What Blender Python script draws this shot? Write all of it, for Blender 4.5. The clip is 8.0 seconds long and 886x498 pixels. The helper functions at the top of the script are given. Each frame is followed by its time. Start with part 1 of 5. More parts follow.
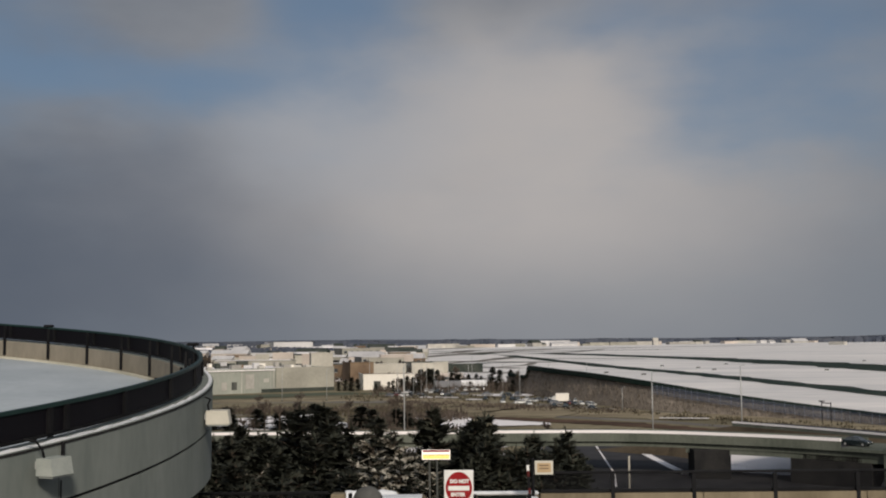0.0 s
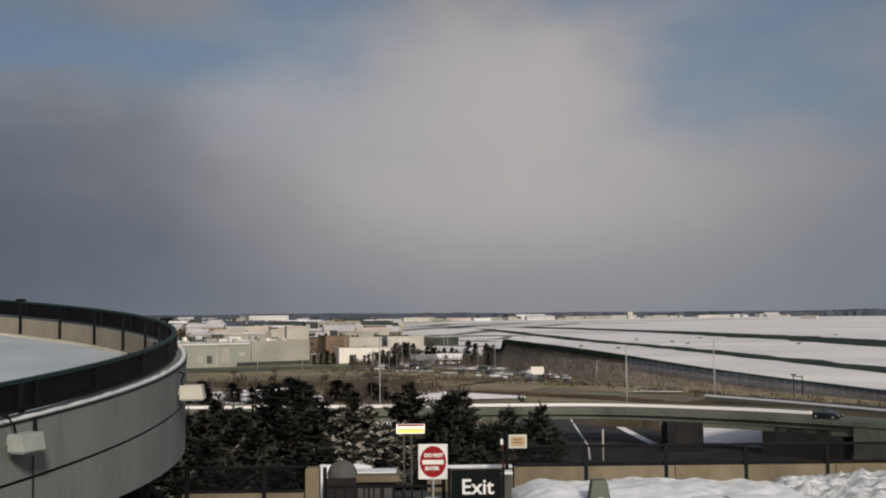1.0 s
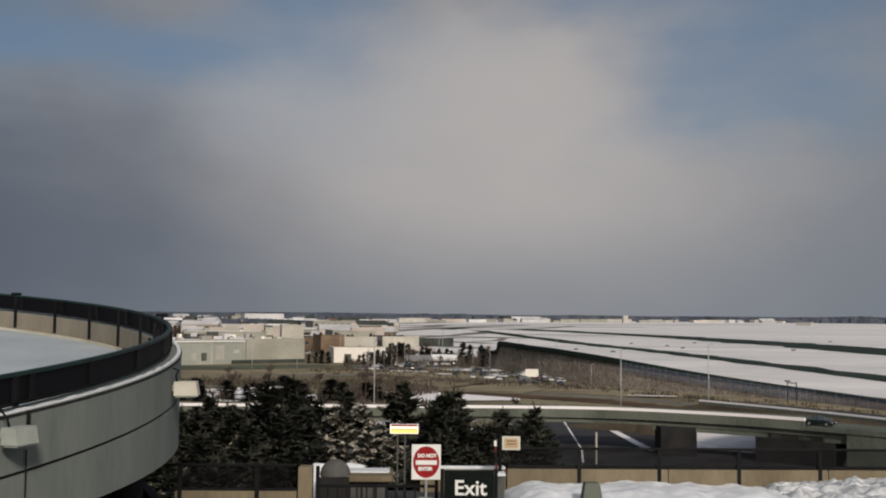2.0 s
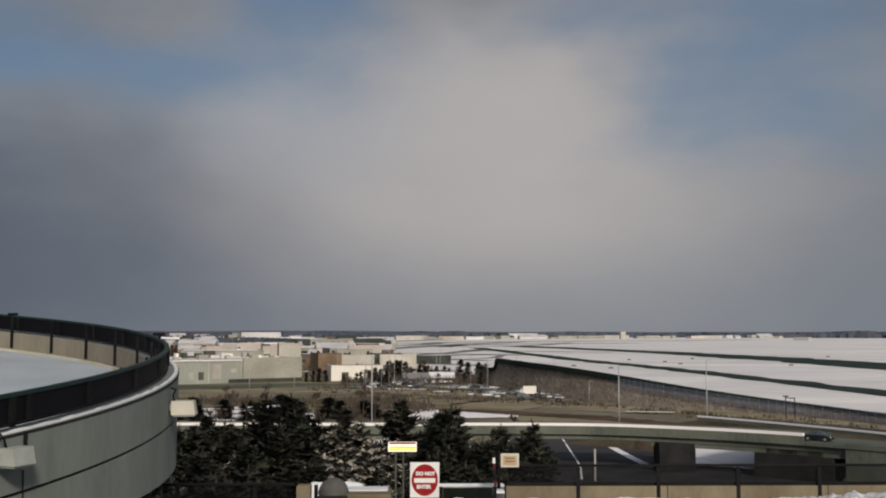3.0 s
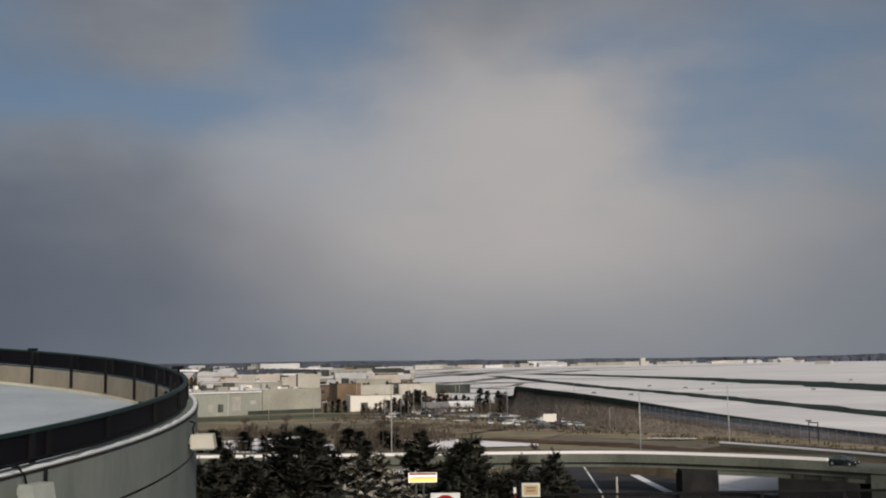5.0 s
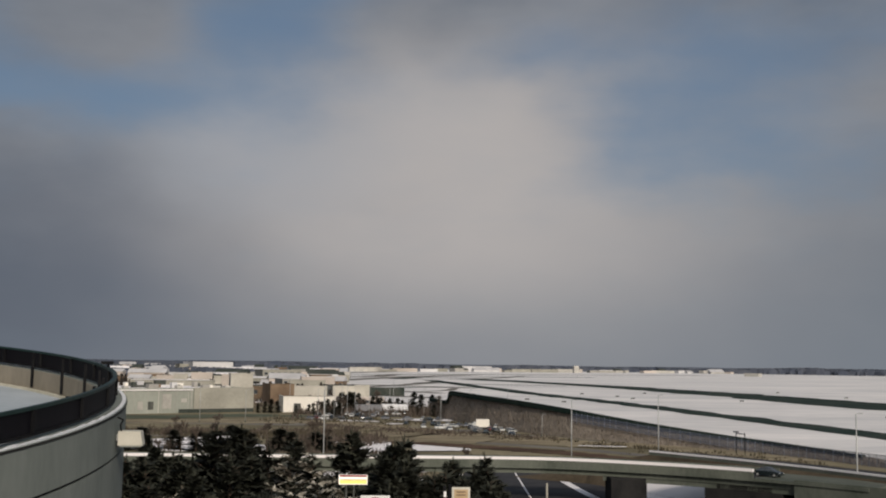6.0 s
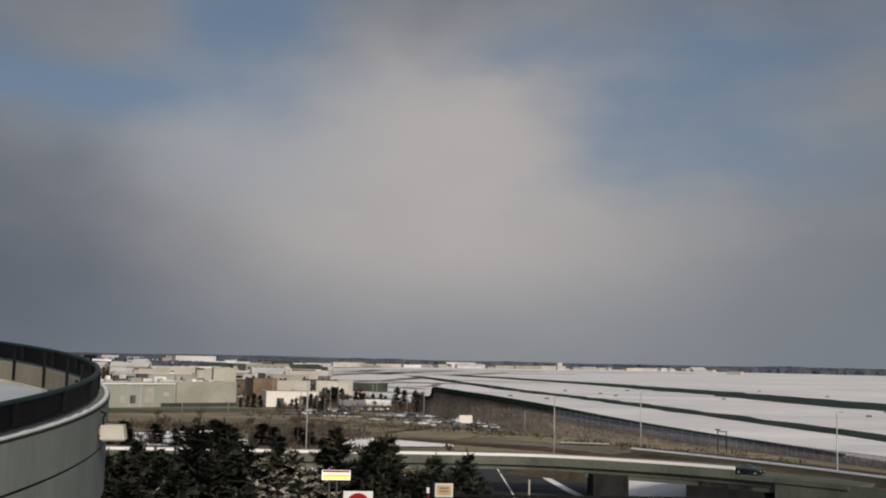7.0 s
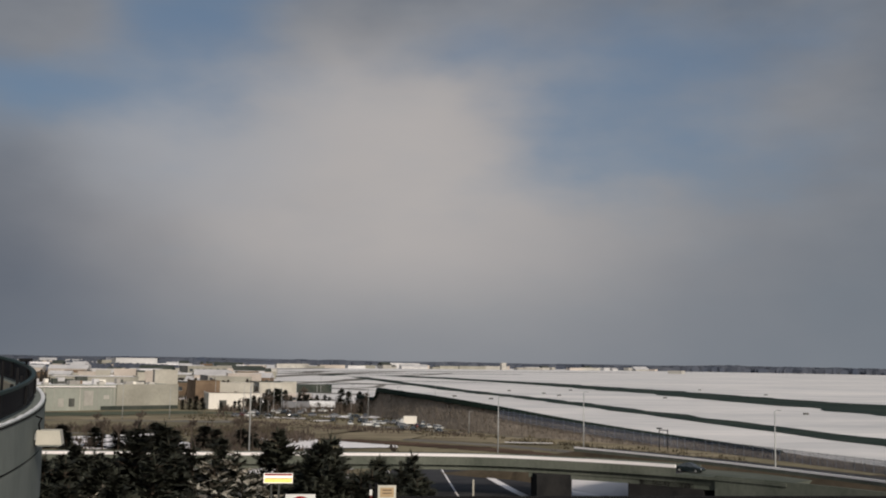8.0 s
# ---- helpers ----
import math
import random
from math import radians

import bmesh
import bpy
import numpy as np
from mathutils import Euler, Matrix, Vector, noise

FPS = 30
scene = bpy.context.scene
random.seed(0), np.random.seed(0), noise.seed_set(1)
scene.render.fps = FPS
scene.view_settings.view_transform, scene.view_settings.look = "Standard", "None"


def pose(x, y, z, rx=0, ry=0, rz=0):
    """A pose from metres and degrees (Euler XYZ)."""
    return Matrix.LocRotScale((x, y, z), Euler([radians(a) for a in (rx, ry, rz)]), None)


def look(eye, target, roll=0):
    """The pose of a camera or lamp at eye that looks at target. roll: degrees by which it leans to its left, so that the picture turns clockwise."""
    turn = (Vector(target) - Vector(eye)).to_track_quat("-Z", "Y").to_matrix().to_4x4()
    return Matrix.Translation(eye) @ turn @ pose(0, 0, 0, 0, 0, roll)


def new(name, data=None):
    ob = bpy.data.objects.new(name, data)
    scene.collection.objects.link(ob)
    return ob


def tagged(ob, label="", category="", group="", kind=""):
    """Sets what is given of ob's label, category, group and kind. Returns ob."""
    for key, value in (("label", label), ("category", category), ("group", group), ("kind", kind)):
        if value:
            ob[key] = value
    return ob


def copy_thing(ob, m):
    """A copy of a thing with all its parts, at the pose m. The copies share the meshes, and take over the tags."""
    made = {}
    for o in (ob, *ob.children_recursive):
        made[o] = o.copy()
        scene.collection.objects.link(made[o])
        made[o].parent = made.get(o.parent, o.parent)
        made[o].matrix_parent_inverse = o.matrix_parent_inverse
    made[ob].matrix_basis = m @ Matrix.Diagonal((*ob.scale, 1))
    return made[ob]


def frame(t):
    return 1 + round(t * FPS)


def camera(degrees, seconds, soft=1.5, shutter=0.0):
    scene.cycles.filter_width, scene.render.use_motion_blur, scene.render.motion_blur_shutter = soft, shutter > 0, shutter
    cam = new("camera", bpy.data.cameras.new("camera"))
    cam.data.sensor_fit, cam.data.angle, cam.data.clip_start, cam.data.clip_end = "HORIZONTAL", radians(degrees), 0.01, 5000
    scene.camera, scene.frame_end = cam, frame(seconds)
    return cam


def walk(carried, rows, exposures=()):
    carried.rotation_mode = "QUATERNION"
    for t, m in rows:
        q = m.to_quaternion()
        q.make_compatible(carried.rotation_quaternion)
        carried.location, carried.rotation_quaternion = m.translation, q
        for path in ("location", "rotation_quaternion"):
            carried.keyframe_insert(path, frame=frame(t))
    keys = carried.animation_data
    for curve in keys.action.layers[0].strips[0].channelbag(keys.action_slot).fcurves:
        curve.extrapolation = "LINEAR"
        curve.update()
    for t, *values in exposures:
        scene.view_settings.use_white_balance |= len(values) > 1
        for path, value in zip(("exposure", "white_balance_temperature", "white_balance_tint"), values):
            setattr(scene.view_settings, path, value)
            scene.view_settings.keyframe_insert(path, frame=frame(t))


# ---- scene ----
EYE = 23.0
cam = camera(44.6, 8.0, soft=2.0)
PATH = [
    (0.0, pose(-0.028, 0.006, EYE - 0.023, 94.75, 0.48, -0.00)),
    (0.5, pose(-0.001, -0.007, EYE - 0.016, 93.52, -0.02, -0.12)),
    (1.0, pose(0.003, -0.000, EYE + 0.008, 93.35, 0.42, -1.28)),
    (1.1, pose(0.021, -0.020, EYE - 0.011, 92.84, 0.27, 0.93)),
    (1.2, pose(0, 0, EYE, 93.02, -0.22, -0.21)),
    (1.5, pose(-0.012, 0.006, EYE - 0.001, 93.68, -0.71, -2.21)),
    (1.7, pose(0, 0, EYE, 93.30, -0.69, -1.62)),
    (3.0, pose(-0.007, -0.002, EYE - 0.007, 94.32, -0.10, -1.66)),
    (3.5, pose(-0.005, -0.001, EYE + 0.012, 94.54, -1.66, -0.57)),
    (4.0, pose(0.001, -0.005, EYE + 0.014, 94.95, -1.26, -1.82)),
    (4.5, pose(-0.032, 0.010, EYE - 0.007, 95.75, 0.24, -0.80)),
    (4.6, pose(0, 0, EYE, 95.53, 0.85, -0.72)),
    (4.7, pose(-0.000, 0.011, EYE + 0.014, 95.75, 0.77, -0.43)),
    (5.8, pose(-0.004, 0.002, EYE - 0.012, 95.94, -0.38, -3.24)),
    (6.0, pose(0.018, -0.006, EYE - 0.002, 96.03, -0.80, -4.09)),
    (6.5, pose(0.014, 0.001, EYE - 0.002, 96.20, -0.58, -4.96)),
    (7.0, pose(-0.001, 0.005, EYE + 0.006, 95.83, -1.25, -4.96)),
    (7.5, pose(-0.005, 0.005, EYE - 0.006, 96.15, -1.34, -5.99)),
    (8.0, pose(0.039, -0.003, EYE + 0.033, 95.92, -0.94, -7.89)),
]
walk(cam, PATH)

# ---- world and sun ----
SUN_AZ, SUN_EL = radians(165), radians(28)      # compass from +y towards +x
world = bpy.data.worlds.new("world")
scene.world = world
world.use_nodes = True
wn, wl = world.node_tree.nodes, world.node_tree.links
wn.clear()


def wmath(op, a, b=0.0, clamp=False):
    n = wn.new("ShaderNodeMath")
    n.operation, n.use_clamp = op, clamp
    for i, v in enumerate((a, b)):
        if isinstance(v, (int, float)):
            n.inputs[i].default_value = v
        else:
            wl.new(v, n.inputs[i])
    return n.outputs[0]


def wmix(fac, a, b):
    n = wn.new("ShaderNodeMix")
    n.data_type = "RGBA"
    n.clamp_factor = True
    for i, v in ((0, fac), (6, a), (7, b)):
        if isinstance(v, (int, float)):
            n.inputs[i].default_value = v
        elif isinstance(v, tuple):
            n.inputs[i].default_value = (*v, 1)
        else:
            wl.new(v, n.inputs[i])
    return n.outputs[2]


def wnoise(scale, detail, offset, stretch):
    mp = wn.new("ShaderNodeMapping")
    mp.inputs["Location"].default_value, mp.inputs["Scale"].default_value = offset, stretch
    nz = wn.new("ShaderNodeTexNoise")
    nz.inputs["Scale"].default_value, nz.inputs["Detail"].default_value = scale, detail
    wl.new(tc.outputs["Generated"], mp.inputs[0])
    wl.new(mp.outputs[0], nz.inputs[0])
    return nz.outputs["Fac"]


def wramp(v, lo, hi):
    n = wn.new("ShaderNodeMapRange")
    n.interpolation_type = "SMOOTHSTEP"
    wl.new(v, n.inputs[0])
    n.inputs[1].default_value, n.inputs[2].default_value = lo, hi
    return n.outputs[0]


tc = wn.new("ShaderNodeTexCoord")
sep = wn.new("ShaderNodeSeparateXYZ")
wl.new(tc.outputs["Generated"], sep.inputs[0])
sx, sy, sz = sep.outputs
sky = wn.new("ShaderNodeTexSky")
sky.sky_type, sky.sun_disc = "NISHITA", False
sky.sun_elevation, sky.sun_rotation = SUN_EL, SUN_AZ
sky_scaled = wn.new("ShaderNodeVectorMath")
sky_scaled.operation = "SCALE"
wl.new(sky.outputs[0], sky_scaled.inputs[0])
sky_scaled.inputs["Scale"].default_value = 0.055
blue = wmix(0.6, sky_scaled.outputs[0], (0.118, 0.192, 0.305))


def lobe(cx, cz, rx, rz, wob=0.0):
    """A soft cloud or gap round a direction, one at its middle."""
    dx = wmath("DIVIDE", wmath("SUBTRACT", wmath("ADD", sx, wmath("MULTIPLY", wob_x, wob)), cx), rx)
    dz = wmath("DIVIDE", wmath("SUBTRACT", wmath("ADD", sz, wmath("MULTIPLY", wob_z, wob)), cz), rz)
    return wmath("POWER", 2.718, wmath("MULTIPLY", wmath("ADD", wmath("MULTIPLY", dx, dx), wmath("MULTIPLY", dz, dz)), -1.0))


wob_x = wmath("SUBTRACT", wnoise(5.0, 4.0, (0.3, 0.7, 0.1), (1, 1, 1.6)), 0.5)
wob_z = wmath("SUBTRACT", wnoise(5.0, 4.0, (2.3, 1.7, 3.1), (1, 1, 1.6)), 0.5)


def total(*terms):
    """Sum of soft lobes, each with its own weight."""
    acc = None
    for weight, *shape in terms:
        one = wmath("MULTIPLY", lobe(*shape), weight)
        acc = one if acc is None else wmath("ADD", acc, one)
    return acc


gaps = total((0.95, -0.09, 0.300, 0.085, 0.050, 0.10), (0.85, -0.36, 0.245, 0.16, 0.048, 0.12), (0.55, -0.17, 0.232, 0.13, 0.030, 0.10),
             (0.50, -0.38, 0.310, 0.07, 0.040, 0.10), (0.62, 0.29, 0.220, 0.085, 0.055, 0.14), (0.52, 0.37, 0.180, 0.10, 0.028, 0.10),
             (0.55, 0.33, 0.285, 0.14, 0.050, 0.14), (0.35, 0.13, 0.270, 0.07, 0.035, 0.10), (-0.45, -0.215, 0.290, 0.075, 0.030, 0.10))
gaps = wmath("ADD", gaps, wmath("MULTIPLY", wramp(sz, 0.33, 0.7), 0.55))
broken = wmath("ADD", gaps, wmath("MULTIPLY", wmath("SUBTRACT", wnoise(9.0, 8.0, (0.35, 0.1, 0.2), (1, 1, 2.4)), 0.5), 0.85))
opening = wramp(broken, -0.02, 1.05)
grain = wramp(wnoise(6.0, 6.0, (0.9, 0.2, 0.4), (1, 1, 1.9)), 0.28, 0.72)
glow = wmath("MINIMUM", total((0.90, 0.095, 0.115, 0.30, 0.145, 0.10), (0.40, 0.08, 0.225, 0.27, 0.075, 0.14)), 1.0)
cloud = wmix(glow, (0.116, 0.142, 0.182), (0.435, 0.408, 0.397))
cloud = wmix(wmath("MULTIPLY", grain, 0.17), cloud, (0.43, 0.41, 0.40))
streak = wramp(wnoise(11.0, 6.0, (1.7, 0.4, 0.9), (1, 1, 2.8)), 0.35, 0.75)
cloud = wmix(wmath("MULTIPLY", wmath("MULTIPLY", streak, wramp(sz, 0.03, 0.20)), 0.16), cloud, (0.33, 0.345, 0.37))
cloud = wmix(wmath("MULTIPLY", wramp(wmath("MULTIPLY", sz, -1.0), -0.11, 0.0), 0.55), cloud, (0.212, 0.232, 0.260))
cloud = wmix(wmath("MULTIPLY", lobe(-0.39, 0.035, 0.255, 0.13, 0.14), 0.74), cloud, (0.078, 0.096, 0.130))
cloud = wmix(wmath("MULTIPLY", lobe(0.50, 0.06, 0.16, 0.13, 0.10), 0.45), cloud, (0.175, 0.198, 0.225))
cloud = wmix(wmath("MULTIPLY", lobe(-0.12, 0.205, 0.13, 0.045, 0.12), 0.55), cloud, (0.335, 0.360, 0.405))
air = wmix(wmath("MULTIPLY", opening, 0.85), cloud, blue)
# bright haze round the veiled sun
dot = wn.new("ShaderNodeVectorMath")
dot.operation = "DOT_PRODUCT"
wl.new(tc.outputs["Generated"], dot.inputs[0])
dot.inputs[1].default_value = (math.sin(SUN_AZ) * math.cos(SUN_EL), math.cos(SUN_AZ) * math.cos(SUN_EL), math.sin(SUN_EL))
veil = wmath("POWER", wmath("MAXIMUM", dot.outputs["Value"], 0.0), 5.0)
air = wmix(veil, air, (1.15, 1.07, 0.98))
bg = wn.new("ShaderNodeBackground")
wl.new(air, bg.inputs[0])
bg.inputs[1].default_value = 1.0
out = wn.new("ShaderNodeOutputWorld")
wl.new(bg.outputs[0], out.inputs[0])

sun = new("sun", bpy.data.lights.new("sun", "SUN"))
sun.data.energy, sun.data.angle, sun.data.color = 2.6, radians(8), (1.0, 0.90, 0.78)
to_sun = Vector((math.sin(SUN_AZ) * math.cos(SUN_EL), math.cos(SUN_AZ) * math.cos(SUN_EL), math.sin(SUN_EL)))
sun.matrix_world = look(to_sun * 100, (0, 0, 0))


# ---- materials ----
def material(name, a, b, rough=0.8, scale=1.0, bump=0.2, fine_scale=None, metal=0.0, per_object=0.0, stretch=(1, 1, 1), spec=0.15, dist=0.02):
    """Two tones a and b, mixed by a coarse and a fine noise in metres, with relief."""
    m = bpy.data.materials.new(name)
    m.use_nodes = True
    nt, ln = m.node_tree.nodes, m.node_tree.links
    bs = nt["Principled BSDF"]
    bs.inputs["Roughness"].default_value, bs.inputs["Metallic"].default_value = rough, metal
    bs.inputs["Specular IOR Level"].default_value = spec
    geo = nt.new("ShaderNodeNewGeometry")
    mp = nt.new("ShaderNodeMapping")
    mp.inputs["Scale"].default_value = stretch
    ln.new(geo.outputs["Position"], mp.inputs[0])
    n1, n2 = nt.new("ShaderNodeTexNoise"), nt.new("ShaderNodeTexNoise")
    n1.inputs["Scale"].default_value, n1.inputs["Detail"].default_value = scale, 5
    n2.inputs["Scale"].default_value, n2.inputs["Detail"].default_value = fine_scale or scale * 9, 4
    for n in (n1, n2):
        ln.new(mp.outputs[0], n.inputs[0])
    mix = nt.new("ShaderNodeMath")
    mix.operation = "MULTIPLY_ADD"
    ln.new(n2.outputs["Fac"], mix.inputs[0])
    mix.inputs[1].default_value = 0.45
    ln.new(n1.outputs["Fac"], mix.inputs[2])
    rg = nt.new("ShaderNodeMapRange")
    ln.new(mix.outputs[0], rg.inputs[0])
    rg.inputs[1].default_value, rg.inputs[2].default_value = 0.5, 0.95
    col = nt.new("ShaderNodeMix")
    col.data_type = "RGBA"
    ln.new(rg.outputs[0], col.inputs[0])
    col.inputs[6].default_value, col.inputs[7].default_value = (*a, 1), (*b, 1)
    last = col.outputs[2]
    if per_object:
        oi = nt.new("ShaderNodeObjectInfo")
        hs = nt.new("ShaderNodeHueSaturation")
        mr = nt.new("ShaderNodeMapRange")
        ln.new(oi.outputs["Random"], mr.inputs[0])
        mr.inputs[3].default_value, mr.inputs[4].default_value = 1 - per_object, 1 + per_object
        ln.new(mr.outputs[0], hs.inputs["Value"])
        ln.new(last, hs.inputs["Color"])
        last = hs.outputs[0]
    ln.new(last, bs.inputs["Base Color"])
    if bump:
        bp = nt.new("ShaderNodeBump")
        bp.inputs["Strength"].default_value, bp.inputs["Distance"].default_value = bump, dist
        ln.new(mix.outputs[0], bp.inputs["Height"])
        ln.new(bp.outputs[0], bs.inputs["Normal"])
    return m


def see_through(name, colour, clear):
    """A fine dark mesh sheet through which part of the light passes."""
    m = bpy.data.materials.new(name)
    m.use_nodes = True
    nt, ln = m.node_tree.nodes, m.node_tree.links
    bs, o = nt["Principled BSDF"], nt["Material Output"]
    bs.inputs["Base Color"].default_value, bs.inputs["Roughness"].default_value = (*colour, 1), 0.6
    bs.inputs["Specular IOR Level"].default_value = 0.08
    tr, mx = nt.new("ShaderNodeBsdfTransparent"), nt.new("ShaderNodeMixShader")
    mx.inputs[0].default_value = clear
    ln.new(bs.outputs[0], mx.inputs[1])
    ln.new(tr.outputs[0], mx.inputs[2])
    ln.new(mx.outputs[0], o.inputs[0])
    return m


